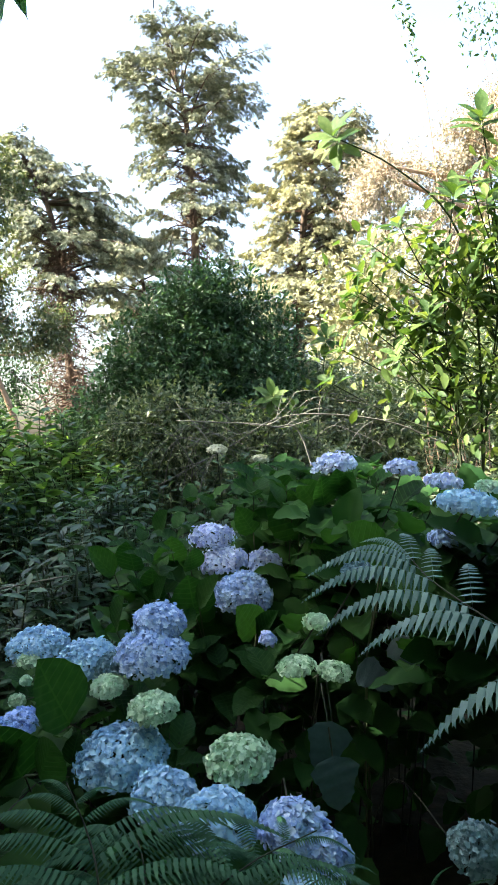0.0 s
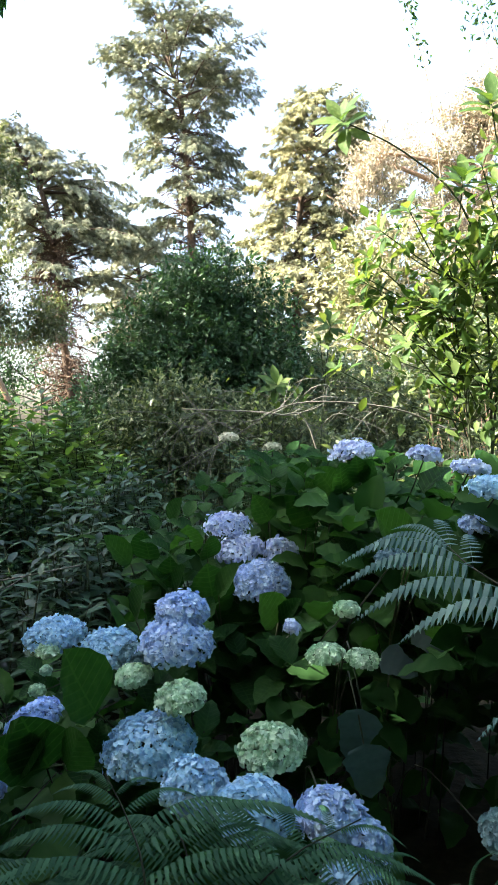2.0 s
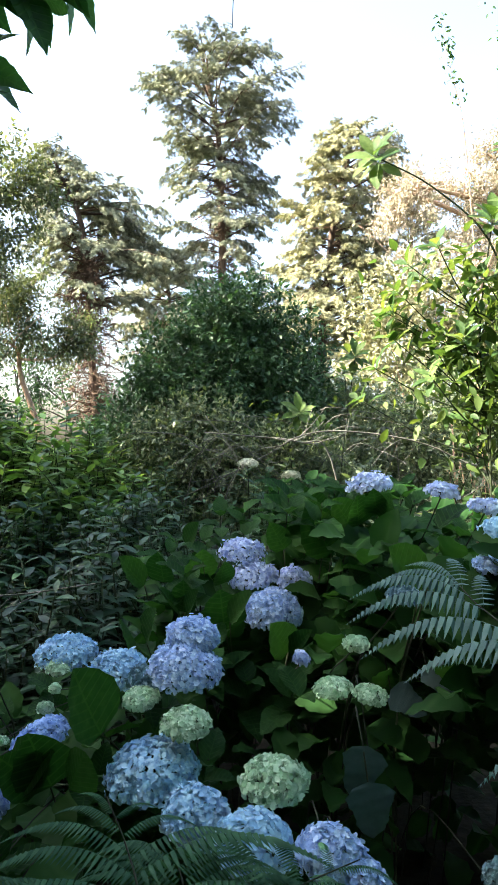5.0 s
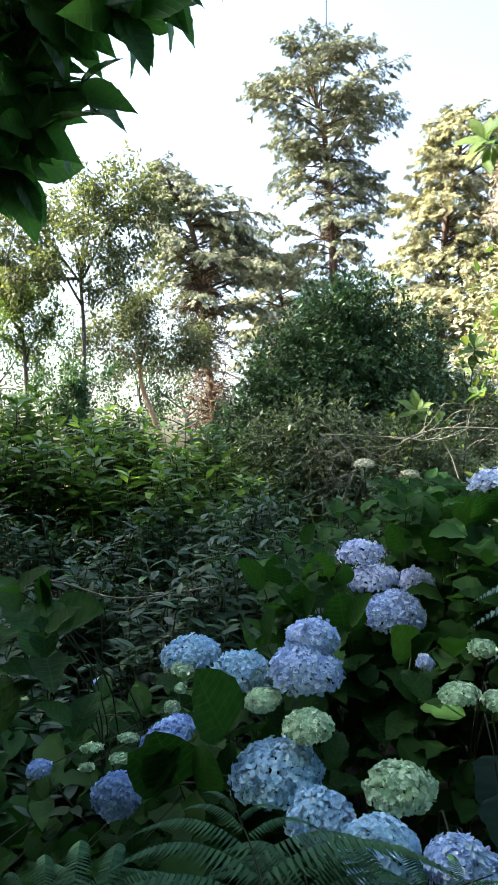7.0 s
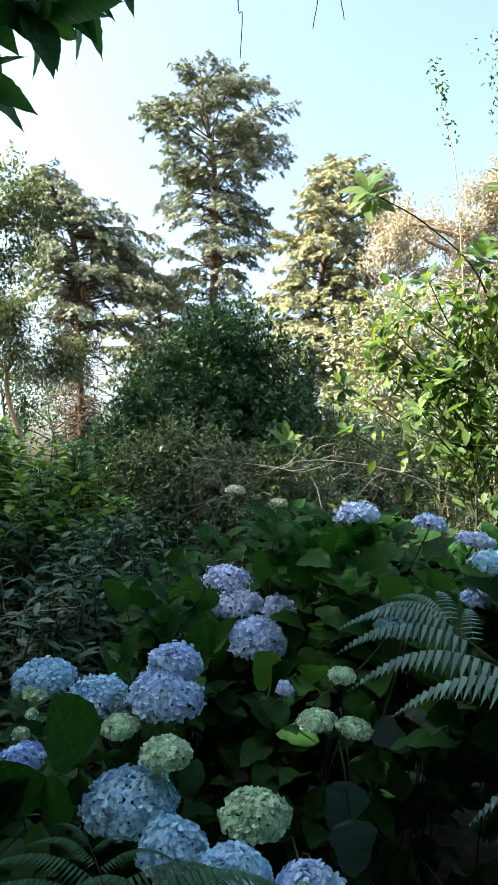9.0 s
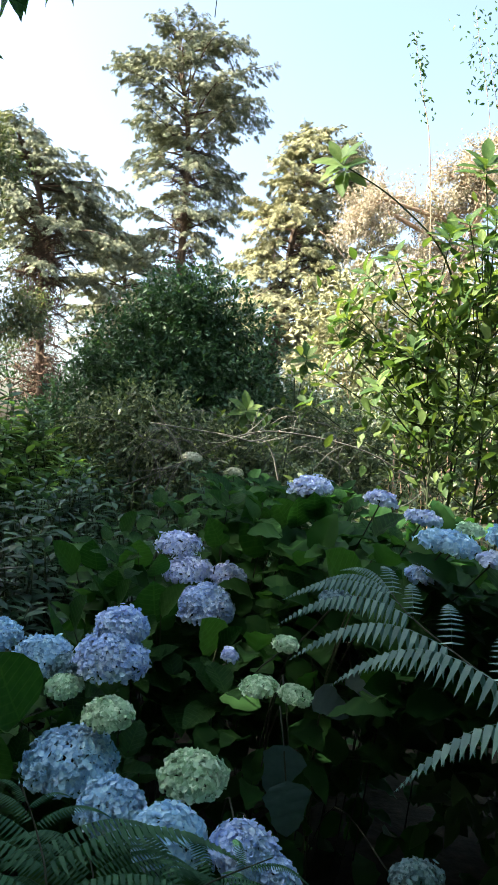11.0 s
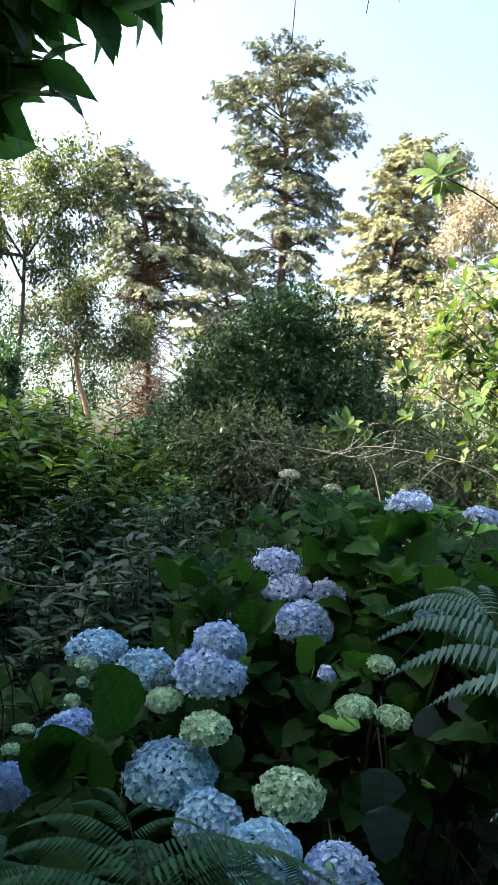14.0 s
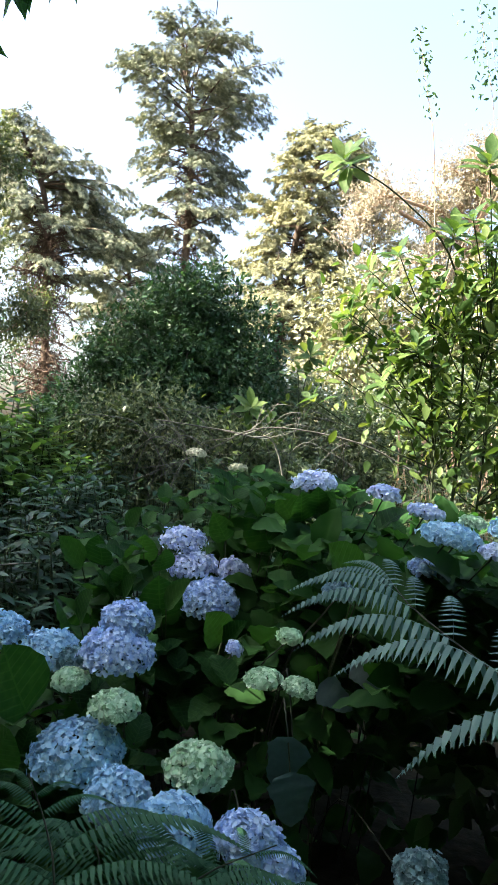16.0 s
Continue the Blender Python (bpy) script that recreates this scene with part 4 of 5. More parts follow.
def leaf_pairs(bush, base, top, axis, pairs, length, gap, mesh=None):
    axis = unit(axis)
    a0 = rng.uniform(0, np.pi)
    side = unit(np.cross(axis, [0.2, 1, 0.1])); other = np.cross(axis, side)
    for k in range(pairs):
        for h in (0, 1):
            a = a0 + k * 1.57 + h * np.pi + rng.normal() * 0.25
            out = side * math.cos(a) + other * math.sin(a)
            way = out + axis * (0.95 - 0.3 * k + rng.normal() * 0.18)
            size = length * rng.uniform(0.72, 1.12) * (0.8 + 0.12 * k)
            root = np.asarray(top) - axis * gap * (k + 0.35)
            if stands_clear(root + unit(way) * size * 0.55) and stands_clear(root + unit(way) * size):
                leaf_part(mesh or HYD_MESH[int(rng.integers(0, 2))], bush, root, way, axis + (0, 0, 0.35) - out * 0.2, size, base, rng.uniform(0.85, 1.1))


def flower(bush, base, at, w, h, colour, label, tilt=(0, -0.25, 1), pairs=2, leaf=0.16, seed=[0]):
    seed[0] += 1
    at = np.asarray(at, float)
    florets, core = floret_head(w, h, seed[0], colour == "pale")
    head = part("flower_head", florets, PETAL[colour], bush, label)
    # Near-black core, added so the gaps between florets look shaded.
    part("gap_shade_core", core, STEM_DARK, head, "near-black core that paints the shade between florets")
    q = Vector((tilt[0], tilt[1] * 0.5, tilt[2])).to_track_quat("Z", "Y")
    head.matrix_local = Matrix.Translation(Vector(at - base - (0, 0, h * 0.2))) @ q.to_matrix().to_4x4()
    axis = unit(np.array(tilt) + (0, 0, 1.2))
    low = at - axis * h * 0.3
    foot = np.array([at[0] * 0.9 + base[0] * 0.1 + rng.normal() * 0.03, at[1] + 1.0, base[2]])
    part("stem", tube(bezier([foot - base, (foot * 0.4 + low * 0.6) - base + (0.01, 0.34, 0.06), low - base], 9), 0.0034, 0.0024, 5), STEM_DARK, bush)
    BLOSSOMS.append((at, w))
    if pairs:
        LEAFY.append((bush, base, low - axis * 0.02, axis, pairs, leaf, 0.07))


def leafy_shoot(bush, base, at, axis=(0, -0.3, 1), pairs=3, leaf=0.17):
    at = np.asarray(at, float)
    foot = np.array([at[0] + rng.normal() * 0.05, at[1] + 0.95, base[2]])
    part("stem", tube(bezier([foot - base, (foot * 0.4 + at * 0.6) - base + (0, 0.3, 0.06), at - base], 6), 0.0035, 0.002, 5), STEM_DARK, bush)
    leaf_pairs(bush, base, at, axis, pairs, leaf, 0.06)


near, nb = hydrangea("dark-leaved hydrangea bush with pale blue and greenish mopheads", (0.0, 1.95))
flower(near, nb, (-0.232, 1.93, 0.755), 0.245, 0.145, "blue", "large sky-blue mophead flower", (-0.1, -0.45, 1), 2)
flower(near, nb, (-0.105, 1.80, 0.705), 0.18, 0.145, "blue", "sky-blue mophead flower", (0.2, -0.6, 1), 0)
flower(near, nb, (0.041, 1.55, 0.775), 0.178, 0.12, "blue", "sky-blue mophead flower", (0.1, -0.4, 1), 1)
flower(near, nb, (0.205, 1.53, 0.765), 0.155, 0.12, "violet", "violet-blue mophead flower", (0.1, -0.4, 1), 0)
flower(near, nb, (0.262, 1.50, 0.72), 0.135, 0.12, "violet", "violet-blue mophead flower", (0.35, -0.5, 1), 0)
flower(near, nb, (0.24, 1.46, 0.675), 0.135, 0.11, "blue", "sky-blue mophead flower", (0.1, -0.6, 1), 0)
flower(near, nb, (0.092, 1.72, 0.828), 0.168, 0.105, "green", "greenish-white young mophead flower", (0, -0.35, 1), 0)
flower(near, nb, (-0.145, 1.95, 0.868), 0.142, 0.075, "green", "greenish-white young mophead flower", (0, -0.4, 1), 0)
flower(near, nb, (-0.289, 2.07, 0.888), 0.115, 0.055, "green", "greenish-white young mophead flower", (0, -0.4, 1), 1, 0.13)
flower(near, nb, (-0.155, 2.22, 1.04), 0.17, 0.12, "violet", "violet-blue mophead flower", (0, -0.35, 1), 1)
flower(near, nb, (-0.168, 2.14, 0.97), 0.22, 0.135, "violet", "large violet-blue mophead flower", (0.05, -0.5, 1), 2)
flower(near, nb, (-0.40, 2.3, 0.90), 0.20, 0.15, "blue", "sky-blue mophead flower", (-0.2, -0.4, 1), 1)
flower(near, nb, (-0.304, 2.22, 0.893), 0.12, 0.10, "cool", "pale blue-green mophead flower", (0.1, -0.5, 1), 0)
flower(near, nb, (0.181, 2.17, 0.979), 0.062, 0.05, "pale", "tiny pale young flower head", (0, -0.4, 1), 2, 0.15)
flower(near, nb, (0.247, 1.88, 0.992), 0.108, 0.026, "green", "flat greenish young flower head", (-0.1, -0.4, 1), 0)
flower(near, nb, (0.356, 1.95, 0.952), 0.102, 0.026, "green", "flat greenish young flower head", (0.1, -0.45, 1), 0)
flower(near, nb, (0.381, 1.65, 1.285), 0.09, 0.035, "cool", "flat pale lacy flower head between fern fronds", (0, -0.4, 1), 0)
flower(near, nb, (0.291, 1.78, 1.135), 0.075, 0.032, "green", "flat pale greenish young flower head", (0, -0.4, 1), 0)
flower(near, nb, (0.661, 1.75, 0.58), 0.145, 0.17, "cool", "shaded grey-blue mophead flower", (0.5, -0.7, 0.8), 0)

back, bb = hydrangea("broad hydrangea bush with pale lilac mopheads above fresh leaves", (0.35, 2.85))
flower(back, bb, (-0.019, 3.05, 1.18), 0.19, 0.11, "pale", "loose pale lilac mophead flower", (0, -0.4, 1), 1)
flower(back, bb, (0.03, 2.95, 1.092), 0.20, 0.12, "pale", "loose pale lilac mophead flower", (-0.1, -0.4, 1), 1)
flower(back, bb, (0.195, 2.95, 1.08), 0.15, 0.12, "pale", "loose pale lilac mophead flower", (0.1, -0.4, 1), 1)
flower(back, bb, (0.11, 2.8, 0.995), 0.235, 0.18, "violet", "large lilac-blue mophead flower", (0, -0.5, 1), 2)
flower(back, bb, (0.486, 2.81, 1.487), 0.175, 0.10, "pale", "pale lilac-blue mophead flower", (-0.1, -0.3, 1), 3, 0.19)
flower(back, bb, (0.637, 2.3, 1.49), 0.112, 0.058, "pale", "pale lilac-blue mophead flower", (0.1, -0.3, 1), 2)
flower(back, bb, (0.682, 2.0, 1.463), 0.115, 0.045, "pale", "flat pale blue flower head", (0.1, -0.3, 1), 1)
flower(back, bb, (0.667, 1.75, 1.43), 0.16, 0.06, "blue", "wide pale blue mophead flower", (0.05, -0.3, 1), 2)
flower(back, bb, (0.618, 1.8, 1.334), 0.08, 0.05, "violet", "small violet-blue flower head", (0.2, -0.4, 1), 1)
flower(back, bb, (0.802, 1.68, 1.463), 0.125, 0.1, "blue", "pale blue mophead flower", (0.1, -0.3, 1), 2)
flower(back, bb, (0.749, 1.66, 1.406), 0.08, 0.04, "pale", "small pale blue flower head", (0, -0.3, 1), 0)
flower(back, bb, (0.743, 1.8, 1.461), 0.08, 0.03, "green", "flat greenish flower head", (0, -0.3, 1), 1)
flower(back, bb, (-0.005, 3.6, 1.538), 0.11, 0.05, "cream", "flat cream flower cap", (0, -0.2, 1), 0)
flower(back, bb, (0.206, 3.4, 1.49), 0.10, 0.04, "cream", "flat cream flower cap", (0, -0.2, 1), 0)

side, sb = hydrangea("low shaded hydrangea bush with deep blue mopheads", (-0.85, 2.4))
flower(side, sb, (-0.675, 2.7, 0.84), 0.23, 0.115, "blue", "sky-blue mophead flower", (0, -0.4, 1), 1)
flower(side, sb, (-0.678, 2.6, 0.805), 0.10, 0.05, "green", "greenish young flower head", (0, -0.4, 1), 0)
flower(side, sb, (-0.615, 2.2, 0.72), 0.185, 0.08, "deep", "deep blue mophead flower", (-0.4, -0.5, 1), 2)
flower(side, sb, (-0.70, 1.95, 0.648), 0.14, 0.14, "deep", "deep blue mophead flower", (0.2, -0.6, 1), 2)
flower(side, sb, (-1.113, 2.3, 0.535), 0.095, 0.045, "deep", "small deep blue flower head", (0, -0.4, 1), 2)
flower(side, sb, (-0.825, 2.4, 0.613), 0.085, 0.022, "green", "flat greenish flower cap", (0, 0.2, 1), 1, 0.13)
flower(side, sb, (-0.962, 2.4, 0.57), 0.085, 0.022, "green", "flat greenish flower cap", (0, 0.2, 1), 1, 0.13)
flower(side, sb, (-0.828, 2.33, 0.571), 0.09, 0.022, "green", "flat greenish flower cap", (0, 0.2, 1), 1, 0.13)
flower(side, sb, (-0.941, 2.3, 0.547), 0.065, 0.02, "green", "flat greenish flower cap", (0, 0.2, 1), 1, 0.13)
flower(side, sb, (-1.181, 3.0, 0.595), 0.067, 0.04, "pale", "tiny pale flower head", (0, -0.3, 1), 1, 0.13)
flower(side, sb, (-0.632, 2.4, 0.795), 0.05, 0.035, "green", "tiny greenish bud cluster", (0, -0.3, 1), 1, 0.13)
flower(side, sb, (-0.664, 2.4, 0.729), 0.065, 0.04, "green", "tiny greenish bud cluster", (0, -0.3, 1), 1, 0.13)
flower(side, sb, (-0.961, 4.2, 0.6), 0.067, 0.07, "pale", "tiny pale flower head", (0, -0.3, 1), 1, 0.13)

CUP_MESH = leaf_mesh("leaf", blade(9, lambda t: 0.36 * math.sin(math.pi * t ** 0.78) ** 0.7 if 0 < t < 1 else 0, 0.42, -0.12, 0.01, 0.03), HYD_LEAF)


def cup_leaf(bush, base, root, tip, wide):
    """A young upright leaf, folded like a cup, on a stalk that comes out of the bush."""
    root, tip = np.asarray(root, float), np.asarray(tip, float)
    foot = np.array([root[0] + rng.normal() * 0.03, root[1] + 0.6, base[2]])
    part("stem", tube(bezier([foot - base, (foot * 0.4 + root * 0.6) - base + (0, 0.2, 0.05), root - base], 6), 0.0038, 0.0025, 5), STEM_GREEN, bush)
    leaf_part(CUP_MESH, bush, root, tip - root, np.array([rng.normal() * 0.3, -0.75 + rng.normal() * 0.25, 0.65]), float(np.linalg.norm(tip - root)) * 1.05, base, wide)


cup_leaf(back, bb, (-0.24, 2.63, 0.99), (-0.32, 2.56, 1.09), 0.8)
cup_leaf(back, bb, (-0.23, 2.69, 0.99), (-0.22, 2.62, 1.13), 0.9)
cup_leaf(back, bb, (-0.21, 2.61, 1.00), (-0.15, 2.54, 1.10), 0.8)
cup_leaf(back, bb, (-0.07, 2.63, 0.94), (-0.09, 2.56, 1.11), 1.2)
cup_leaf(back, bb, (-0.05, 2.55, 0.99), (0.04, 2.48, 1.11), 0.7)
cup_leaf(near, nb, (-0.35, 2.45, 0.90), (-0.39, 2.38, 1.04), 1.2)
cup_leaf(near, nb, (-0.34, 2.49, 0.93), (-0.28, 2.42, 1.06), 0.9)
cup_leaf(back, bb, (-0.41, 2.88, 1.05), (-0.51, 2.81, 1.17), 0.8)
cup_leaf(back, bb, (-0.34, 2.95, 1.05), (-0.35, 2.88, 1.19), 1.1)
cup_leaf(back, bb, (-0.20, 2.93, 1.07), (-0.18, 2.86, 1.21), 1.2)
cup_leaf(back, bb, (-0.10, 2.88, 1.06), (-0.09, 2.81, 1.17), 1)
cup_leaf(back, bb, (-0.27, 3.18, 1.17), (-0.20, 3.11, 1.28), 0.9)
cup_leaf(near, nb, (0.15, 2.33, 0.95), (0.08, 2.26, 1.06), 1.1)
cup_leaf(near, nb, (0.15, 2.33, 0.95), (0.23, 2.26, 1.04), 0.6)
cup_leaf(back, bb, (0.34, 2.83, 1.20), (0.22, 2.76, 1.39), 1.1)
cup_leaf(back, bb, (0.41, 2.75, 1.32), (0.32, 2.68, 1.43), 1.1)
cup_leaf(back, bb, (0.43, 2.69, 1.33), (0.40, 2.62, 1.45), 1.1)
cup_leaf(back, bb, (0.51, 2.63, 1.35), (0.53, 2.56, 1.46), 1.2)
cup_leaf(back, bb, (0.49, 2.65, 1.37), (0.46, 2.58, 1.48), 0.9)
cup_leaf(back, bb, (0.25, 2.93, 1.31), (0.07, 2.86, 1.40), 0.6)
cup_leaf(back, bb, (0.16, 2.93, 1.20), (0.09, 2.86, 1.32), 0.9)
cup_leaf(back, bb, (0.31, 3.03, 1.36), (0.24, 2.96, 1.46), 1)
cup_leaf(back, bb, (0.31, 2.78, 1.28), (0.25, 2.71, 1.37), 1.1)
cup_leaf(back, bb, (0.50, 1.98, 1.23), (0.38, 1.91, 1.35), 1)
cup_leaf(back, bb, (0.49, 1.88, 1.25), (0.61, 1.81, 1.26), 0.7)
cup_leaf(back, bb, (0.58, 2.13, 1.31), (0.62, 2.06, 1.36), 0.9)
cup_leaf(near, nb, (-0.39, 2.01, 0.80), (-0.47, 1.94, 1.00), 1.1)
cup_leaf(side, sb, (-0.53, 1.93, 0.69), (-0.63, 1.86, 0.80), 1.1)
cup_leaf(side, sb, (-0.51, 1.95, 0.68), (-0.56, 1.88, 0.86), 1.1)
cup_leaf(side, sb, (-0.45, 1.91, 0.69), (-0.41, 1.84, 0.81), 1.2)
cup_leaf(side, sb, (-1.02, 2.13, 1.05), (-0.76, 2.06, 1.11), 0.9)
cup_leaf(side, sb, (-1.00, 2.13, 1.12), (-0.99, 2.06, 1.22), 0.6)
cup_leaf(side, sb, (-1.00, 2.15, 1.12), (-0.94, 2.08, 1.26), 0.6)
cup_leaf(side, sb, (-0.63, 1.98, 0.69), (-0.48, 1.91, 0.79), 1.1)
for job in LEAFY:
    leaf_pairs(*job)
for bush, base, box, shoots in ((back, bb, (0.05, 0.75, 2.6, 3.6, 1.40, 1.46), 22), (back, bb, (-0.35, 0.45, 2.7, 3.6, 0.95, 1.2), 22), (back, bb, (-0.2, 0.4, 3.2, 3.65, 1.15, 1.42), 14), (back, bb, (0.6, 1.3, 2.0, 2.9, 1.1, 1.34), 14), (near, nb, (0.4, 1.15, 2.4, 2.75, 1.0, 1.14), 12),
                                (near, nb, (-0.4, 0.3, 2.35, 2.75, 0.75, 0.95), 9), (near, nb, (-0.55, 0.1, 2.1, 2.4, 0.5, 0.72), 8),
                                (side, sb, (-1.3, -0.5, 2.3, 3.1, 0.35, 0.62), 16), (side, sb, (-1.2, -0.45, 1.7, 2.2, 0.3, 0.5), 12)):
    x0, x1, y0, y1, z0, z1 = box
    for _ in range(shoots):
        leafy_shoot(bush, base, (rng.uniform(x0, x1), rng.uniform(y0, y1), rng.uniform(z0, z1)), (rng.normal() * 0.2, -0.35, 1), 3, 0.145)


def inner_leaves(bush, base, box, n, leaf=0.16, rise=-0.3):
    x0, x1, y0, y1, z0, z1 = box
    p = np.stack([rng.uniform(x0, x1, n), rng.uniform(y0, y1, n), rng.uniform(z0, z1, n)], -1)
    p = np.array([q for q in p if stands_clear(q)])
    n = len(p)
    way = rng.normal(size=(n, 3)) * (1, 1, 0.35) + (0, -0.3, rise)
    part("inner_foliage", scatter(HYD_SHAPE, p - base, way, np.array([0, -0.3, 1.0]) + rng.normal(size=(n, 3)) * 0.3, rng.uniform(0.7, 1.2, n) * leaf), HYD_LEAF, bush, kind="stuff")


inner_leaves(back, bb, (-0.45, 1.35, 2.75, 3.7, 0.05, 1.1), 420)
inner_leaves(back, bb, (0.15, 1.4, 2.3, 3.3, 0.5, 1.33), 620, 0.15, 0.35)
inner_leaves(back, bb, (-0.4, 0.5, 2.75, 3.4, 0.5, 0.98), 260, 0.15, 0.35)
inner_leaves(back, bb, (0.55, 1.3, 1.85, 2.4, 0.9, 1.26), 150, 0.15, 0.35)
inner_leaves(back, bb, (0.55, 1.15, 1.78, 2.1, 1.08, 1.34), 110, 0.15, 0.25)
inner_leaves(near, nb, (0.45, 1.5, 2.4, 2.95, 0.97, 1.12), 230, 0.17, 0.0)
inner_leaves(near, nb, (-0.6, 0.5, 2.25, 2.75, 0.05, 0.72), 150)
inner_leaves(near, nb, (0.2, 1.4, 2.7, 3.1, 0.0, 0.9), 60)
inner_leaves(near, nb, (-0.5, 0.15, 1.75, 2.15, 0.0, 0.55), 120)
inner_leaves(side, sb, (-1.6, -0.4, 2.3, 3.2, 0.0, 0.5), 220)
inner_leaves(side, sb, (-1.5, -0.4, 1.55, 2.3, 0.0, 0.38), 160)
for at in ((-0.86, 1.85, 1.12), (-1.0, 1.95, 1.22), (-0.98, 1.8, 0.92), (-1.05, 2.2, 0.95), (-0.9, 2.1, 0.78)):
    leafy_shoot(side, sb, at, (0.1, -0.3, 1), 3, 0.2)
# heavy leaves hanging in the shaded hollow
for at, way, size, wide in (((0.335, 1.85, 0.85), (-0.25, -0.2, -1), 0.14, 1.2), ((0.325, 1.78, 0.79), (0.15, -0.3, -1), 0.135, 1.3), ((0.47, 2.25, 0.86), (0.9, -0.4, -0.5), 0.13, 1.1), ((0.58, 2.25, 0.94), (0.6, -0.5, -0.6), 0.12, 1.1)):
    leaf_part(COOL_MESH, near, np.array(at), np.array(way), np.array((0.1, -1, 0.2)), size, nb, wide)
    part("stem", tube(bezier([np.array(at) - nb, np.array(at) - nb + (0.0, 0.3, 0.06), (at[0] - nb[0] + 0.02, at[1] - nb[1] + 1.0, 0)], 6), 0.002, 0.004, 4), STEM_DARK, near)

# ---- ferns ----
rng = np.random.default_rng(45)
def pinna_shape(length, pairs=20, hang=0.75, width=0.17, wide=0.47, slant=1.0):
    """One fern pinna along +y: a bent midrib with toothed pinnules on both sides that hang down."""
    Vs, Fs, k = [], [], 0
    t = 1 - (1 - np.linspace(0, 1, pairs + 2)[1:-1]) ** 1.3
    bend = lambda s: np.array([0, s * length, length * (0.16 * math.sin(math.pi * min(s, 1) * 0.9) - 0.22 * s * s)])
    rib = np.array([bend(s) for s in np.linspace(0, 1, 9)])
    V, F = tube(rib, 0.0022, 0.0007, 4)
    Vs.append(V); Fs.append(F); k += len(V)
    for s in t:
        w = width * length * (math.sin(math.pi * (0.12 + 0.88 * s) ** 0.75) ** 0.75) * (1.05 - 0.35 * s) + 0.004
        for sd in (-1, 1):
            root = bend(s)
            way = np.array([sd * (1 - hang * 0.35), 0.16 * slant, -hang * (1.0 if sd < 0 else 0.8)])
            way /= np.linalg.norm(way)
            half = min(length / (pairs + 2) * wide, w * 0.32)
            ax = np.array([0, 1.0, 0.1])
            p = [root - ax * half * 0.8, root + ax * half * 0.8]
            rows = [(0.3, 0.86), (0.66, 0.52)]
            pts = [p[0], p[1]]
            for f, ww in rows:
                c = root + way * w * f + np.array([0, 0.16 * slant * w * f * f, -0.10 * w * f * f])
                pts += [c - ax * half * ww, c + ax * half * ww]
            pts.append(root + way * w + np.array([0, 0.24 * slant * w, -0.2 * w]))
            Vs.append(np.array(pts)); Fs.append(np.array([(0, 2, 3), (0, 3, 1), (2, 4, 5), (2, 5, 3), (4, 6, 5)]) + k); k += 7
    V, F = np.concatenate(Vs), np.concatenate(Fs)
    return V, F


PINNA = {True: leaf_mesh("pinna", pinna_shape(1.0, 22, 1.0, 0.14, 0.46, 0.35), FERN_COOL), "flat": leaf_mesh("pinna", pinna_shape(1.0, 13, 0.35, 0.2, 0.24), FERN_COOL), False: leaf_mesh("pinna", pinna_shape(1.0, 32, 0.5, 0.135, 0.5), FERN_LEAF)}


def frond(fern, base, rachis, pinnae, cool, label=""):
    """A frond: bent rachis; pinnae are (place along it, way, length)."""
    line = bezier(rachis, 16)
    fr = part("frond", tube(line - base, 0.0032, 0.0012, 5), STEM_DARK, fern, label)
    for s, way, length, *kind in pinnae:
        at = np.array([np.interp(s, np.linspace(0, 1, 16), line[:, i]) for i in range(3)])
        if length is None:
            length = float(np.linalg.norm(np.array(way) - at)) * 1.07
            tip, way = np.array(way), np.array(way) - at
            for _ in range(6):
                y = unit(way); x = unit(np.cross(y, (0, 0.25, 1))); z = np.cross(x, y)
                way = way + tip - (at + (y - 0.171 * z) * length)
        y = unit(way); x = unit(np.cross(y, (0, 0.25, 1))); z = np.cross(x, y)
        ob = new("pinna", PINNA[kind[0] if kind else cool])
        ob.parent = fr
        at = at - base
        ob.matrix_local = Matrix([[x[i] * length, y[i] * length, z[i] * length, at[i]] for i in range(3)] + [[0, 0, 0, 1]])
    return fr


fb = np.array((0.95, 1.0, -0.03))
fern_r = thing("bracken_fern", fb, "silvery green bracken fern with arching fronds", "fern", "ferns")
frond(fern_r, fb, [(0.95, 1.0, 0.0), (0.93, 0.95, 0.6), (0.78, 0.95, 1.15), (0.604, 1.0, 1.26), (0.582, 1.14, 1.251), (0.542, 1.32, 1.268), (0.499, 1.48, 1.297), (0.486, 1.6, 1.325)],
      [(0.571, (0.358, 1.42, 1.149), None), (0.714, (0.284, 1.50, 1.174), None), (0.84, (0.26, 1.58, 1.226), None), (0.91, (0.274, 1.65, 1.266), None), (0.96, (0.34, 1.68, 1.30), None), (0.98, (0.40, 1.70, 1.335), None),
       (0.60, (0.63, 1.30, 1.31), None, "flat"), (0.72, (0.575, 1.46, 1.32), None, "flat"), (0.84, (0.53, 1.58, 1.335), None, "flat"), (0.95, (0.49, 1.68, 1.355), None, "flat")], True)
frond(fern_r, fb, [(0.96, 0.98, 0.0), (1.0, 0.8, 0.7), (0.85, 0.72, 1.2), (0.68, 0.74, 1.3), (0.56, 0.8, 1.3)],
      [(0.93, (0.384, 1.03, 1.135), None), (0.98, (0.47, 0.98, 1.24), None), (0.78, (0.80, 0.95, 1.3), None)], True)
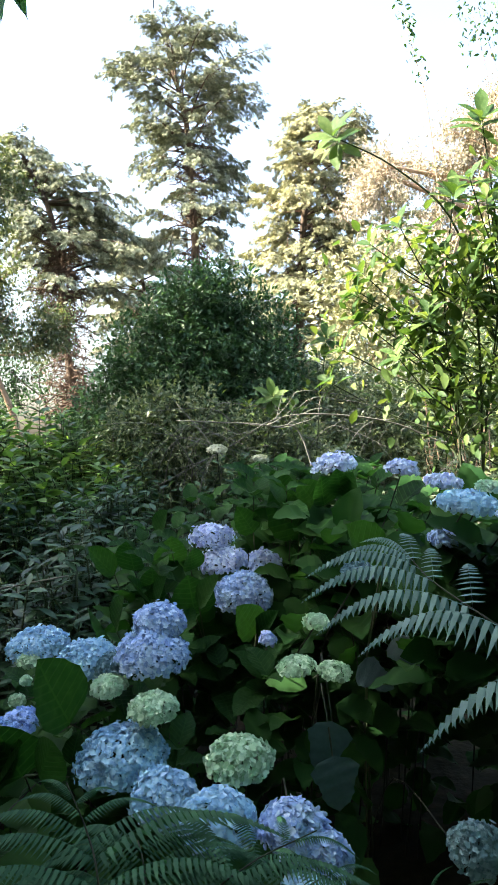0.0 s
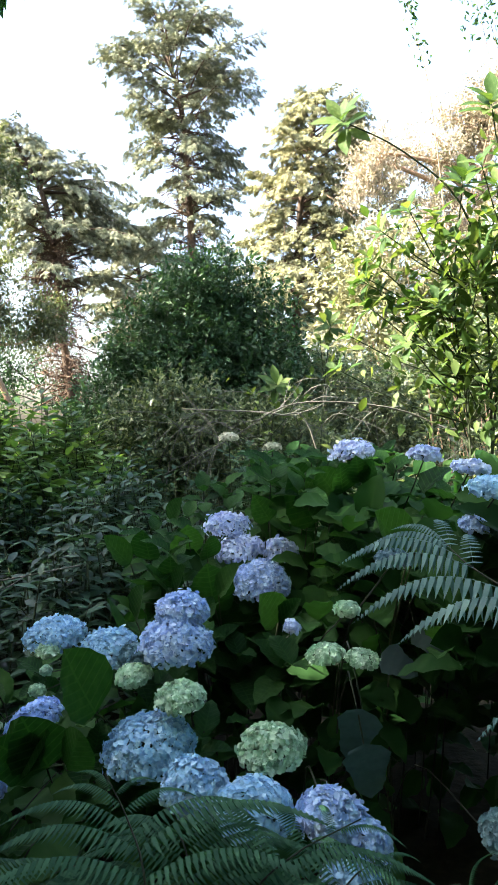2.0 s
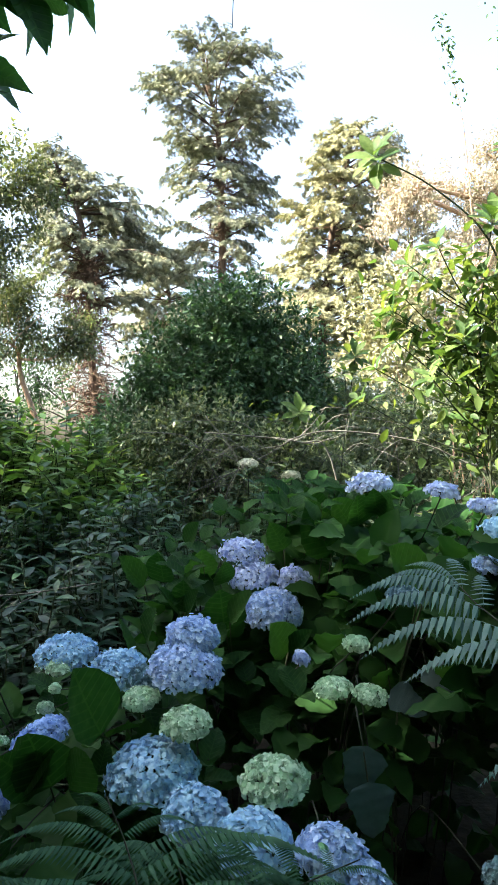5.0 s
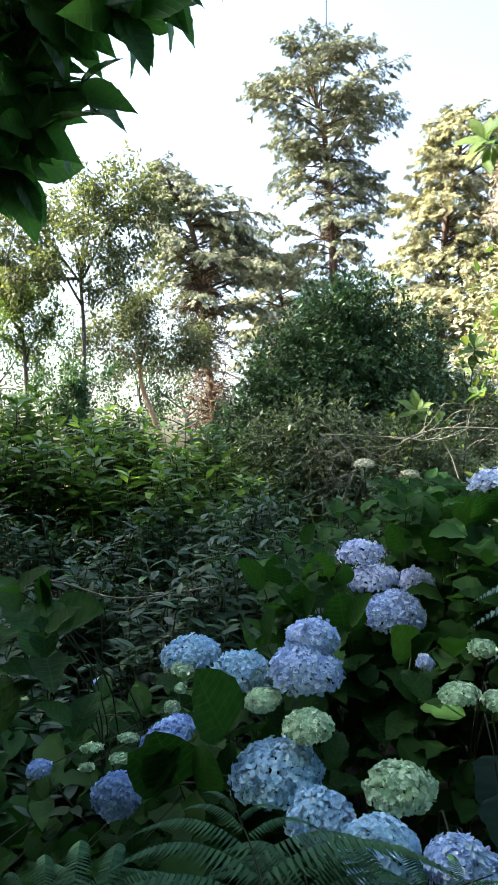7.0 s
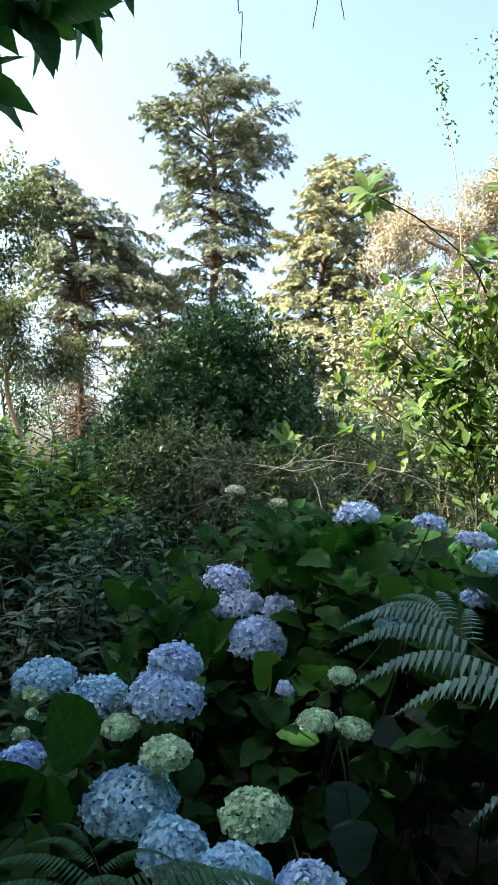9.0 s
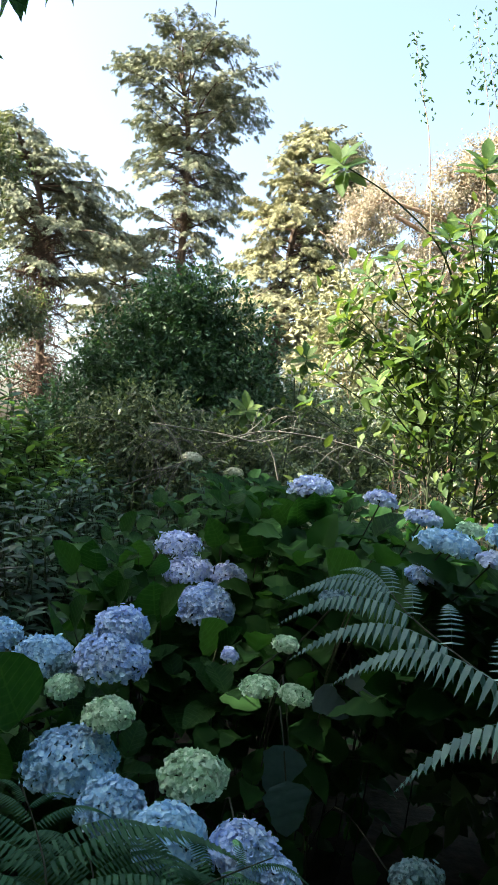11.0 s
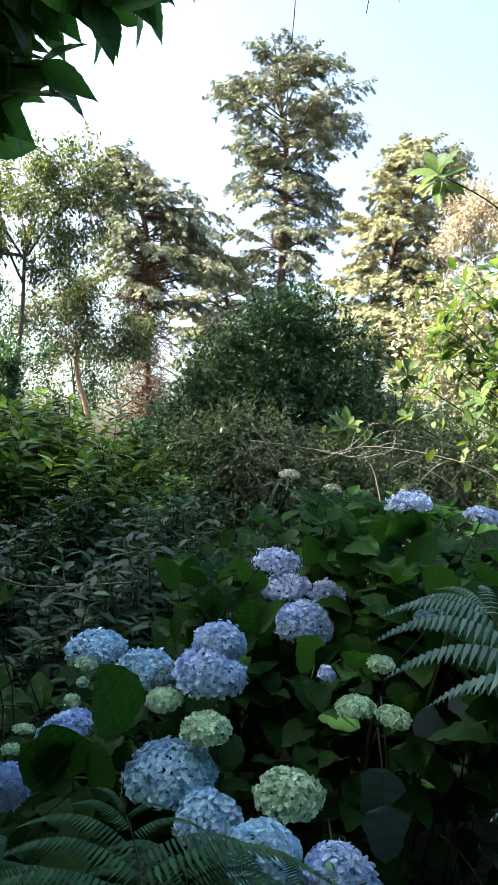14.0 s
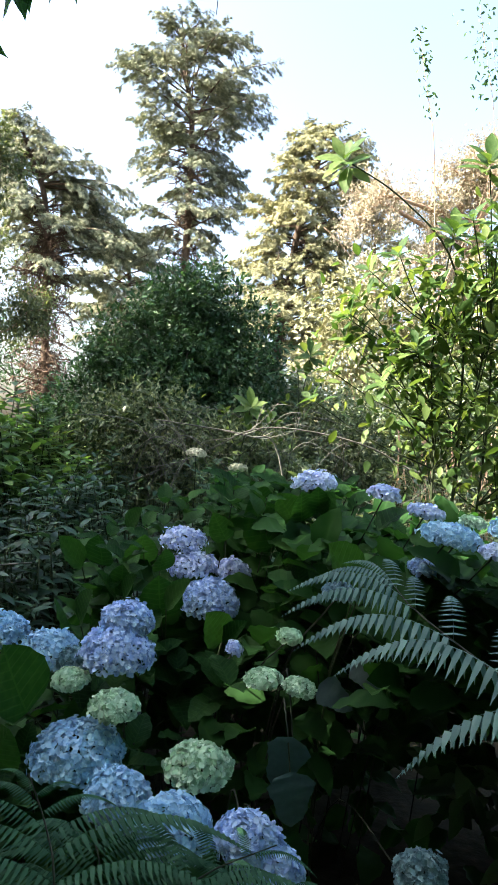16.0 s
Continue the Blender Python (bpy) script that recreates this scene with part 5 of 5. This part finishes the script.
frond(fern_r, fb, [(0.95, 1.02, 0.0), (1.0, 1.4, 0.8), (0.95, 1.62, 1.2), (0.8, 1.6, 1.32)],
      [(0.7, (-0.9, -0.3, -0.1), 0.2), (0.78, (-0.8, -0.4, 0.0), 0.2), (0.86, (-0.7, -0.4, 0.1), 0.18), (0.94, (-0.6, -0.4, 0.2), 0.14), (0.8, (0.8, 0.1, 0.1), 0.2), (0.9, (0.7, 0.1, 0.2), 0.16)], False)
frond(fern_r, fb, [(0.93, 1.02, 0.0), (0.68, 1.4, 0.4), (0.55, 1.45, 0.56), (0.45, 1.43, 0.66)],
      [(0.6, (-0.8, -0.2, 0.3), 0.16), (0.72, (-0.8, -0.2, 0.3), 0.15), (0.84, (-0.7, -0.2, 0.4), 0.12), (0.65, (0.6, 0.0, 0.5), 0.16), (0.78, (0.5, 0.0, 0.6), 0.13), (0.92, (0.3, 0.0, 0.7), 0.1)], False)

fb2 = np.array((-0.05, 1.12, -0.03))
fern_l = thing("bracken_fern", fb2, "dark green bracken fern low under the mopheads", "fern", "ferns")
frond(fern_l, fb2, [(-0.05, 1.12, 0.0), (-0.12, 1.14, 0.55), (-0.15, 1.22, 0.82), (-0.19, 1.32, 0.87), (-0.245, 1.39, 0.935)],
      [(0.62, (1, 0.15, 0.15), 0.36), (0.62, (-1, 0.1, 0.05), 0.30), (0.72, (1, 0.3, 0.05), 0.28), (0.74, (-1, 0.15, 0.15), 0.25), (0.82, (0.8, 0.5, 0.0), 0.16), (0.84, (-0.8, 0.4, 0.1), 0.16), (0.9, (0.6, 0.6, 0.0), 0.1), (0.92, (-0.7, 0.5, 0.2), 0.1),
       (0.52, (0.9, -0.1, 0.1), 0.34), (0.52, (-0.9, -0.1, 0.1), 0.32)], False)
frond(fern_l, fb2, [(-0.04, 1.12, 0.0), (-0.02, 1.12, 0.55), (0.02, 1.17, 0.80), (0.10, 1.23, 0.855), (0.235, 1.31, 0.87)],
      [(0.62, (0.9, 0.1, 0.05), 0.28), (0.70, (-0.5, 0.7, 0.15), 0.24), (0.72, (0.85, -0.2, -0.05), 0.24), (0.8, (-0.3, 0.8, 0.1), 0.17), (0.82, (0.8, -0.3, -0.1), 0.17), (0.9, (-0.1, 0.9, 0.05), 0.11), (0.92, (0.9, -0.2, 0), 0.12), (0.55, (0.8, -0.4, 0.1), 0.28)], False)
frond(fern_l, fb2, [(-0.06, 1.12, 0.0), (-0.2, 1.1, 0.5), (-0.38, 1.16, 0.76), (-0.55, 1.24, 0.80), (-0.72, 1.32, 0.74)],
      [(0.5, (0.4, 0.7, 0.15), 0.26), (0.58, (-0.2, 0.9, 0.12), 0.28), (0.68, (-0.3, 0.9, 0.05), 0.26), (0.78, (-0.4, 0.8, -0.05), 0.2), (0.88, (-0.6, 0.7, -0.1), 0.13), (0.6, (-0.6, -0.7, -0.05), 0.24), (0.75, (-0.7, -0.5, -0.1), 0.2), (0.9, (-0.8, -0.3, -0.1), 0.12)], False)

frond(fern_l, fb2, [(-0.05, 1.1, 0.0), (-0.02, 1.02, 0.5), (-0.06, 1.08, 0.74), (-0.12, 1.2, 0.79), (-0.16, 1.32, 0.77)],
      [(0.5, (1, 0.3, 0.1), 0.32), (0.5, (-1, 0.3, 0.1), 0.32), (0.6, (1, 0.35, 0.05), 0.32), (0.6, (-1, 0.35, 0.05), 0.32), (0.7, (1, 0.4, 0.05), 0.3), (0.7, (-1, 0.4, 0.05), 0.3), (0.8, (1, 0.5, 0.0), 0.24), (0.8, (-1, 0.5, 0.0), 0.24), (0.9, (0.8, 0.7, 0.0), 0.16), (0.9, (-0.8, 0.7, 0.0), 0.16)], False)
frond(fern_l, fb2, [(-0.02, 1.14, 0.0), (0.06, 1.1, 0.5), (0.13, 1.15, 0.74), (0.2, 1.24, 0.80), (0.28, 1.32, 0.79)],
      [(0.5, (1, 0.1, 0.1), 0.22), (0.5, (-0.8, 0.6, 0.1), 0.28), (0.6, (1, 0.0, 0.05), 0.22), (0.6, (-0.7, 0.7, 0.08), 0.26), (0.7, (1, -0.1, 0.0), 0.2), (0.7, (-0.6, 0.8, 0.05), 0.22), (0.8, (0.9, -0.1, 0.0), 0.15), (0.82, (-0.4, 0.8, 0.0), 0.16), (0.92, (0.8, 0.3, -0.05), 0.1)], False)

for dx, dy, dz, sweep in ((-0.22, 0.03, -0.02, -0.35), (0.0, 0.08, 0.02, 0.05)):
    frond(fern_l, fb2, [(-0.05, 1.1, 0.0), (-0.03 + dx * 0.5, 1.04 + dy, 0.48), (-0.06 + dx, 1.12 + dy, 0.74 + dz), (-0.10 + dx + sweep * 0.3, 1.22 + dy, 0.80 + dz), (-0.14 + dx + sweep * 0.6, 1.32 + dy, 0.79 + dz)],
          [(a, (side_x + sweep * 0.5, 0.32 + 0.5 * (a - 0.5), 0.06 - 0.1 * (a - 0.5)), 0.28 * (1.55 - a) * rng.uniform(0.85, 1.1)) for a in (0.5, 0.57, 0.64, 0.71, 0.78, 0.85, 0.92) for side_x in (-1, 1)], False)

# ---- overhanging branch ----
rng = np.random.default_rng(46)
OVER_MESH = leaf_mesh("leaf", blade(16, lambda t: 0.25 * math.sin(math.pi * t ** 0.82) ** 1.15 if 0 < t < 1 else 0, 0.3, 0.22, 0.008, 0.03), OVER_LEAF)
tb = np.array((-2.6, 0.9, -0.03))
over = thing("overhanging_tree", tb, "broadleaf tree with large dark leaves hanging over the path", "tree")
part("trunk", tube(bezier([(0, 0, 0), (0.05, 0, 1.6), (-0.05, -0.1, 3.2), (0.0, -0.2, 4.6)], 16), 0.13, 0.06, 9, 0.05), BARK_GREY, over, smooth=True)
for pts in ([(-2.6, 0.85, 2.6), (-1.7, 1.3, 2.7), (-1.2, 1.5, 2.72), (-0.95, 1.55, 2.74)],
            [(-1.0, 1.55, 2.74), (-0.8, 1.58, 2.74), (-0.6, 1.6, 2.72), (-0.47, 1.6, 2.69)], [(-1.05, 1.5, 2.82), (-0.75, 1.56, 2.84), (-0.55, 1.6, 2.82), (-0.40, 1.6, 2.79)],
            [(-1.0, 1.5, 2.78), (-0.8, 1.52, 2.7), (-0.62, 1.55, 2.65), (-0.5, 1.56, 2.61)], [(-1.0, 1.52, 2.86), (-0.8, 1.55, 2.9), (-0.6, 1.6, 2.92), (-0.45, 1.6, 2.92)], [(-1.0, 1.55, 2.70), (-0.88, 1.6, 2.66), (-0.78, 1.6, 2.64), (-0.68, 1.6, 2.63)],
            [(-1.3, 1.5, 2.66), (-1.0, 1.55, 2.56), (-0.82, 1.6, 2.50), (-0.66, 1.6, 2.48)], [(-1.3, 1.45, 2.62), (-1.05, 1.52, 2.46), (-0.88, 1.6, 2.40), (-0.74, 1.6, 2.40)],
            [(-1.3, 1.5, 2.64), (-1.05, 1.55, 2.59), (-0.92, 1.6, 2.56), (-0.80, 1.6, 2.56)], [(-1.3, 1.45, 2.55), (-1.1, 1.5, 2.46), (-1.0, 1.55, 2.40), (-0.90, 1.58, 2.36)], [(-1.2, 1.5, 2.72), (-1.0, 1.55, 2.68), (-0.9, 1.58, 2.66), (-0.82, 1.6, 2.66)],
            [(-1.05, 1.52, 2.46), (-0.98, 1.55, 2.38), (-0.9, 1.58, 2.32), (-0.81, 1.6, 2.30)]):
    line = bezier(np.array(pts) + ((0.05, 0, 0.02) if pts[-1][2] > 2.65 else (0.03, 0, 0.0)), 18)
    part("branch", tube(line - tb, 0.012, 0.004, 6, 0.06), STEM_GREEN, over)
    for k in range(4, 18):
        for side_way in ((-1, 1) if k % 4 == 0 else ((-1) ** (k // 2),) if k % 2 else ()):
            way = unit(line[min(k + 1, 17)] - line[k - 1]) * 0.7 + np.array([0.1, rng.normal() * 0.2, side_way * 0.6 + rng.normal() * 0.5 - 0.25])
            leaf_part(OVER_MESH, over, line[k], way, np.array((rng.normal() * 0.5, -0.8, 0.45 + rng.normal() * 0.45)), rng.uniform(0.12, 0.19), tb)
    rosette(over, OVER_MESH, tb, line[-1], line[-1] - line[-3], 5, 0.15)
# Unseen crown and canopy leaves, added overhead to hold back skylight.
d = sphere_dirs(2600)
crown_pos = np.array((-3.2, -1.4, 5.4)) + d * np.array((2.6, 2.2, 1.5)) * rng.uniform(0.2, 1, (2600, 1)) ** 0.5
unseen_canopy = np.stack([rng.uniform(-2.2, 2.6, 900), rng.uniform(-3.0, 0.5, 900), rng.uniform(3.9, 5.0, 900)], -1)
crown_pos = np.concatenate([crown_pos, unseen_canopy])
d = np.concatenate([d, sphere_dirs(900)])
part("crown", scatter(OVAL, crown_pos - tb, d + rng.normal(size=d.shape), np.array([0, 0, 1.0]) + rng.normal(size=d.shape) * 0.4, rng.uniform(0.3, 0.5, 3500)), OVER_LEAF, over, kind="stuff")

# hanging threads from the crown overhead
for k, pts in enumerate(([(-0.02, 1.18, 4.4), (-0.03, 1.2, 3.0), (-0.026, 1.2, 2.46), (-0.016, 1.2, 2.40), (-0.016, 1.2, 2.322)],
                         [(0.12, 1.18, 4.4), (0.12, 1.2, 3.0), (0.115, 1.2, 2.5), (0.106, 1.2, 2.38)], [(0.16, 1.18, 4.4), (0.155, 1.2, 3.0), (0.15, 1.2, 2.5), (0.159, 1.2, 2.40)])):
    pts = np.array(pts)
    part("tendril", tube(bezier(pts - tb, 20), 0.0012, 0.0007, 4), STEM_GREEN, over, "thin green tendril hanging from the crown")

# Bushes added mostly out of view to keep side light off the flowers.
leaf_bush("light_screen_bush", "mostly unseen dark bush added to screen light from the hollow", (2.0, 1.5, 0.75), (0.75, 0.9, 0.85), 2600, 0.16, BUSH_LEAF, OVAL, 6, STEM_DARK, 8, "path-side bushes")
leaf_bush("light_screen_bush", "mostly unseen dark bush added to screen light from the hollow", (1.8, 2.5, 0.6), (0.6, 0.6, 0.7), 2200, 0.15, BUSH_LEAF, OVAL, 6, STEM_DARK, 8, "path-side bushes")
leaf_bush("light_screen_bush", "mostly unseen dark bush added to screen light from the left", (-2.2, 1.3, 0.75), (0.7, 0.8, 0.85), 2600, 0.16, BUSH_LEAF, OVAL, 6, STEM_DARK, 8, "path-side bushes")

# ---- unseen trees added round the path to shade the flowers ----
rng = np.random.default_rng(47)
def shade_tree(x, y, top, r, dense=1.0):
    b = np.array((x, y, -0.1))
    t = thing("unseen_shade_tree", b, "unseen tall leafy tree added to cast shade", "tree", "woodland trees")
    part("trunk", tube(bezier([(0, 0, 0), (0.1, 0.1, top * 0.5), (0, 0, top * 0.9)], 10), 0.22, 0.05, 8, 0.05), BARK_GREY, t, smooth=True)
    n = int(700 * r * top / 8 * dense)
    d = sphere_dirs(n)
    q = np.array((0, 0, top * 0.55)) + d * np.array((r, r, top * 0.45)) * rng.uniform(0.25, 1, (n, 1)) ** 0.5
    part("crown", scatter(OVAL, q, d + rng.normal(size=d.shape), rng.normal(size=d.shape) + (0, 0, 0.5), rng.uniform(0.4, 0.75, n)), OVER_LEAF, t, kind="stuff")


for x, y, top, r, *more in ((-7.0, -3.8, 8.0, 2.4), (-7.6, -0.5, 9.2, 2.5), (-8.2, 2.7, 8.3, 2.4), (-9.4, 6.1, 11.6, 2.3, 0.65), (-10.6, 9.4, 11.2, 2.2, 0.6), (-5.0, -8.0, 8.5, 2.6), (-2.0, -7.0, 9, 2.8), (2.5, -6.5, 9, 2.8), (6.0, -3.0, 8, 2.6), (6.2, 1.2, 7.5, 2.3)):
    shade_tree(x, y, top, r, *more)
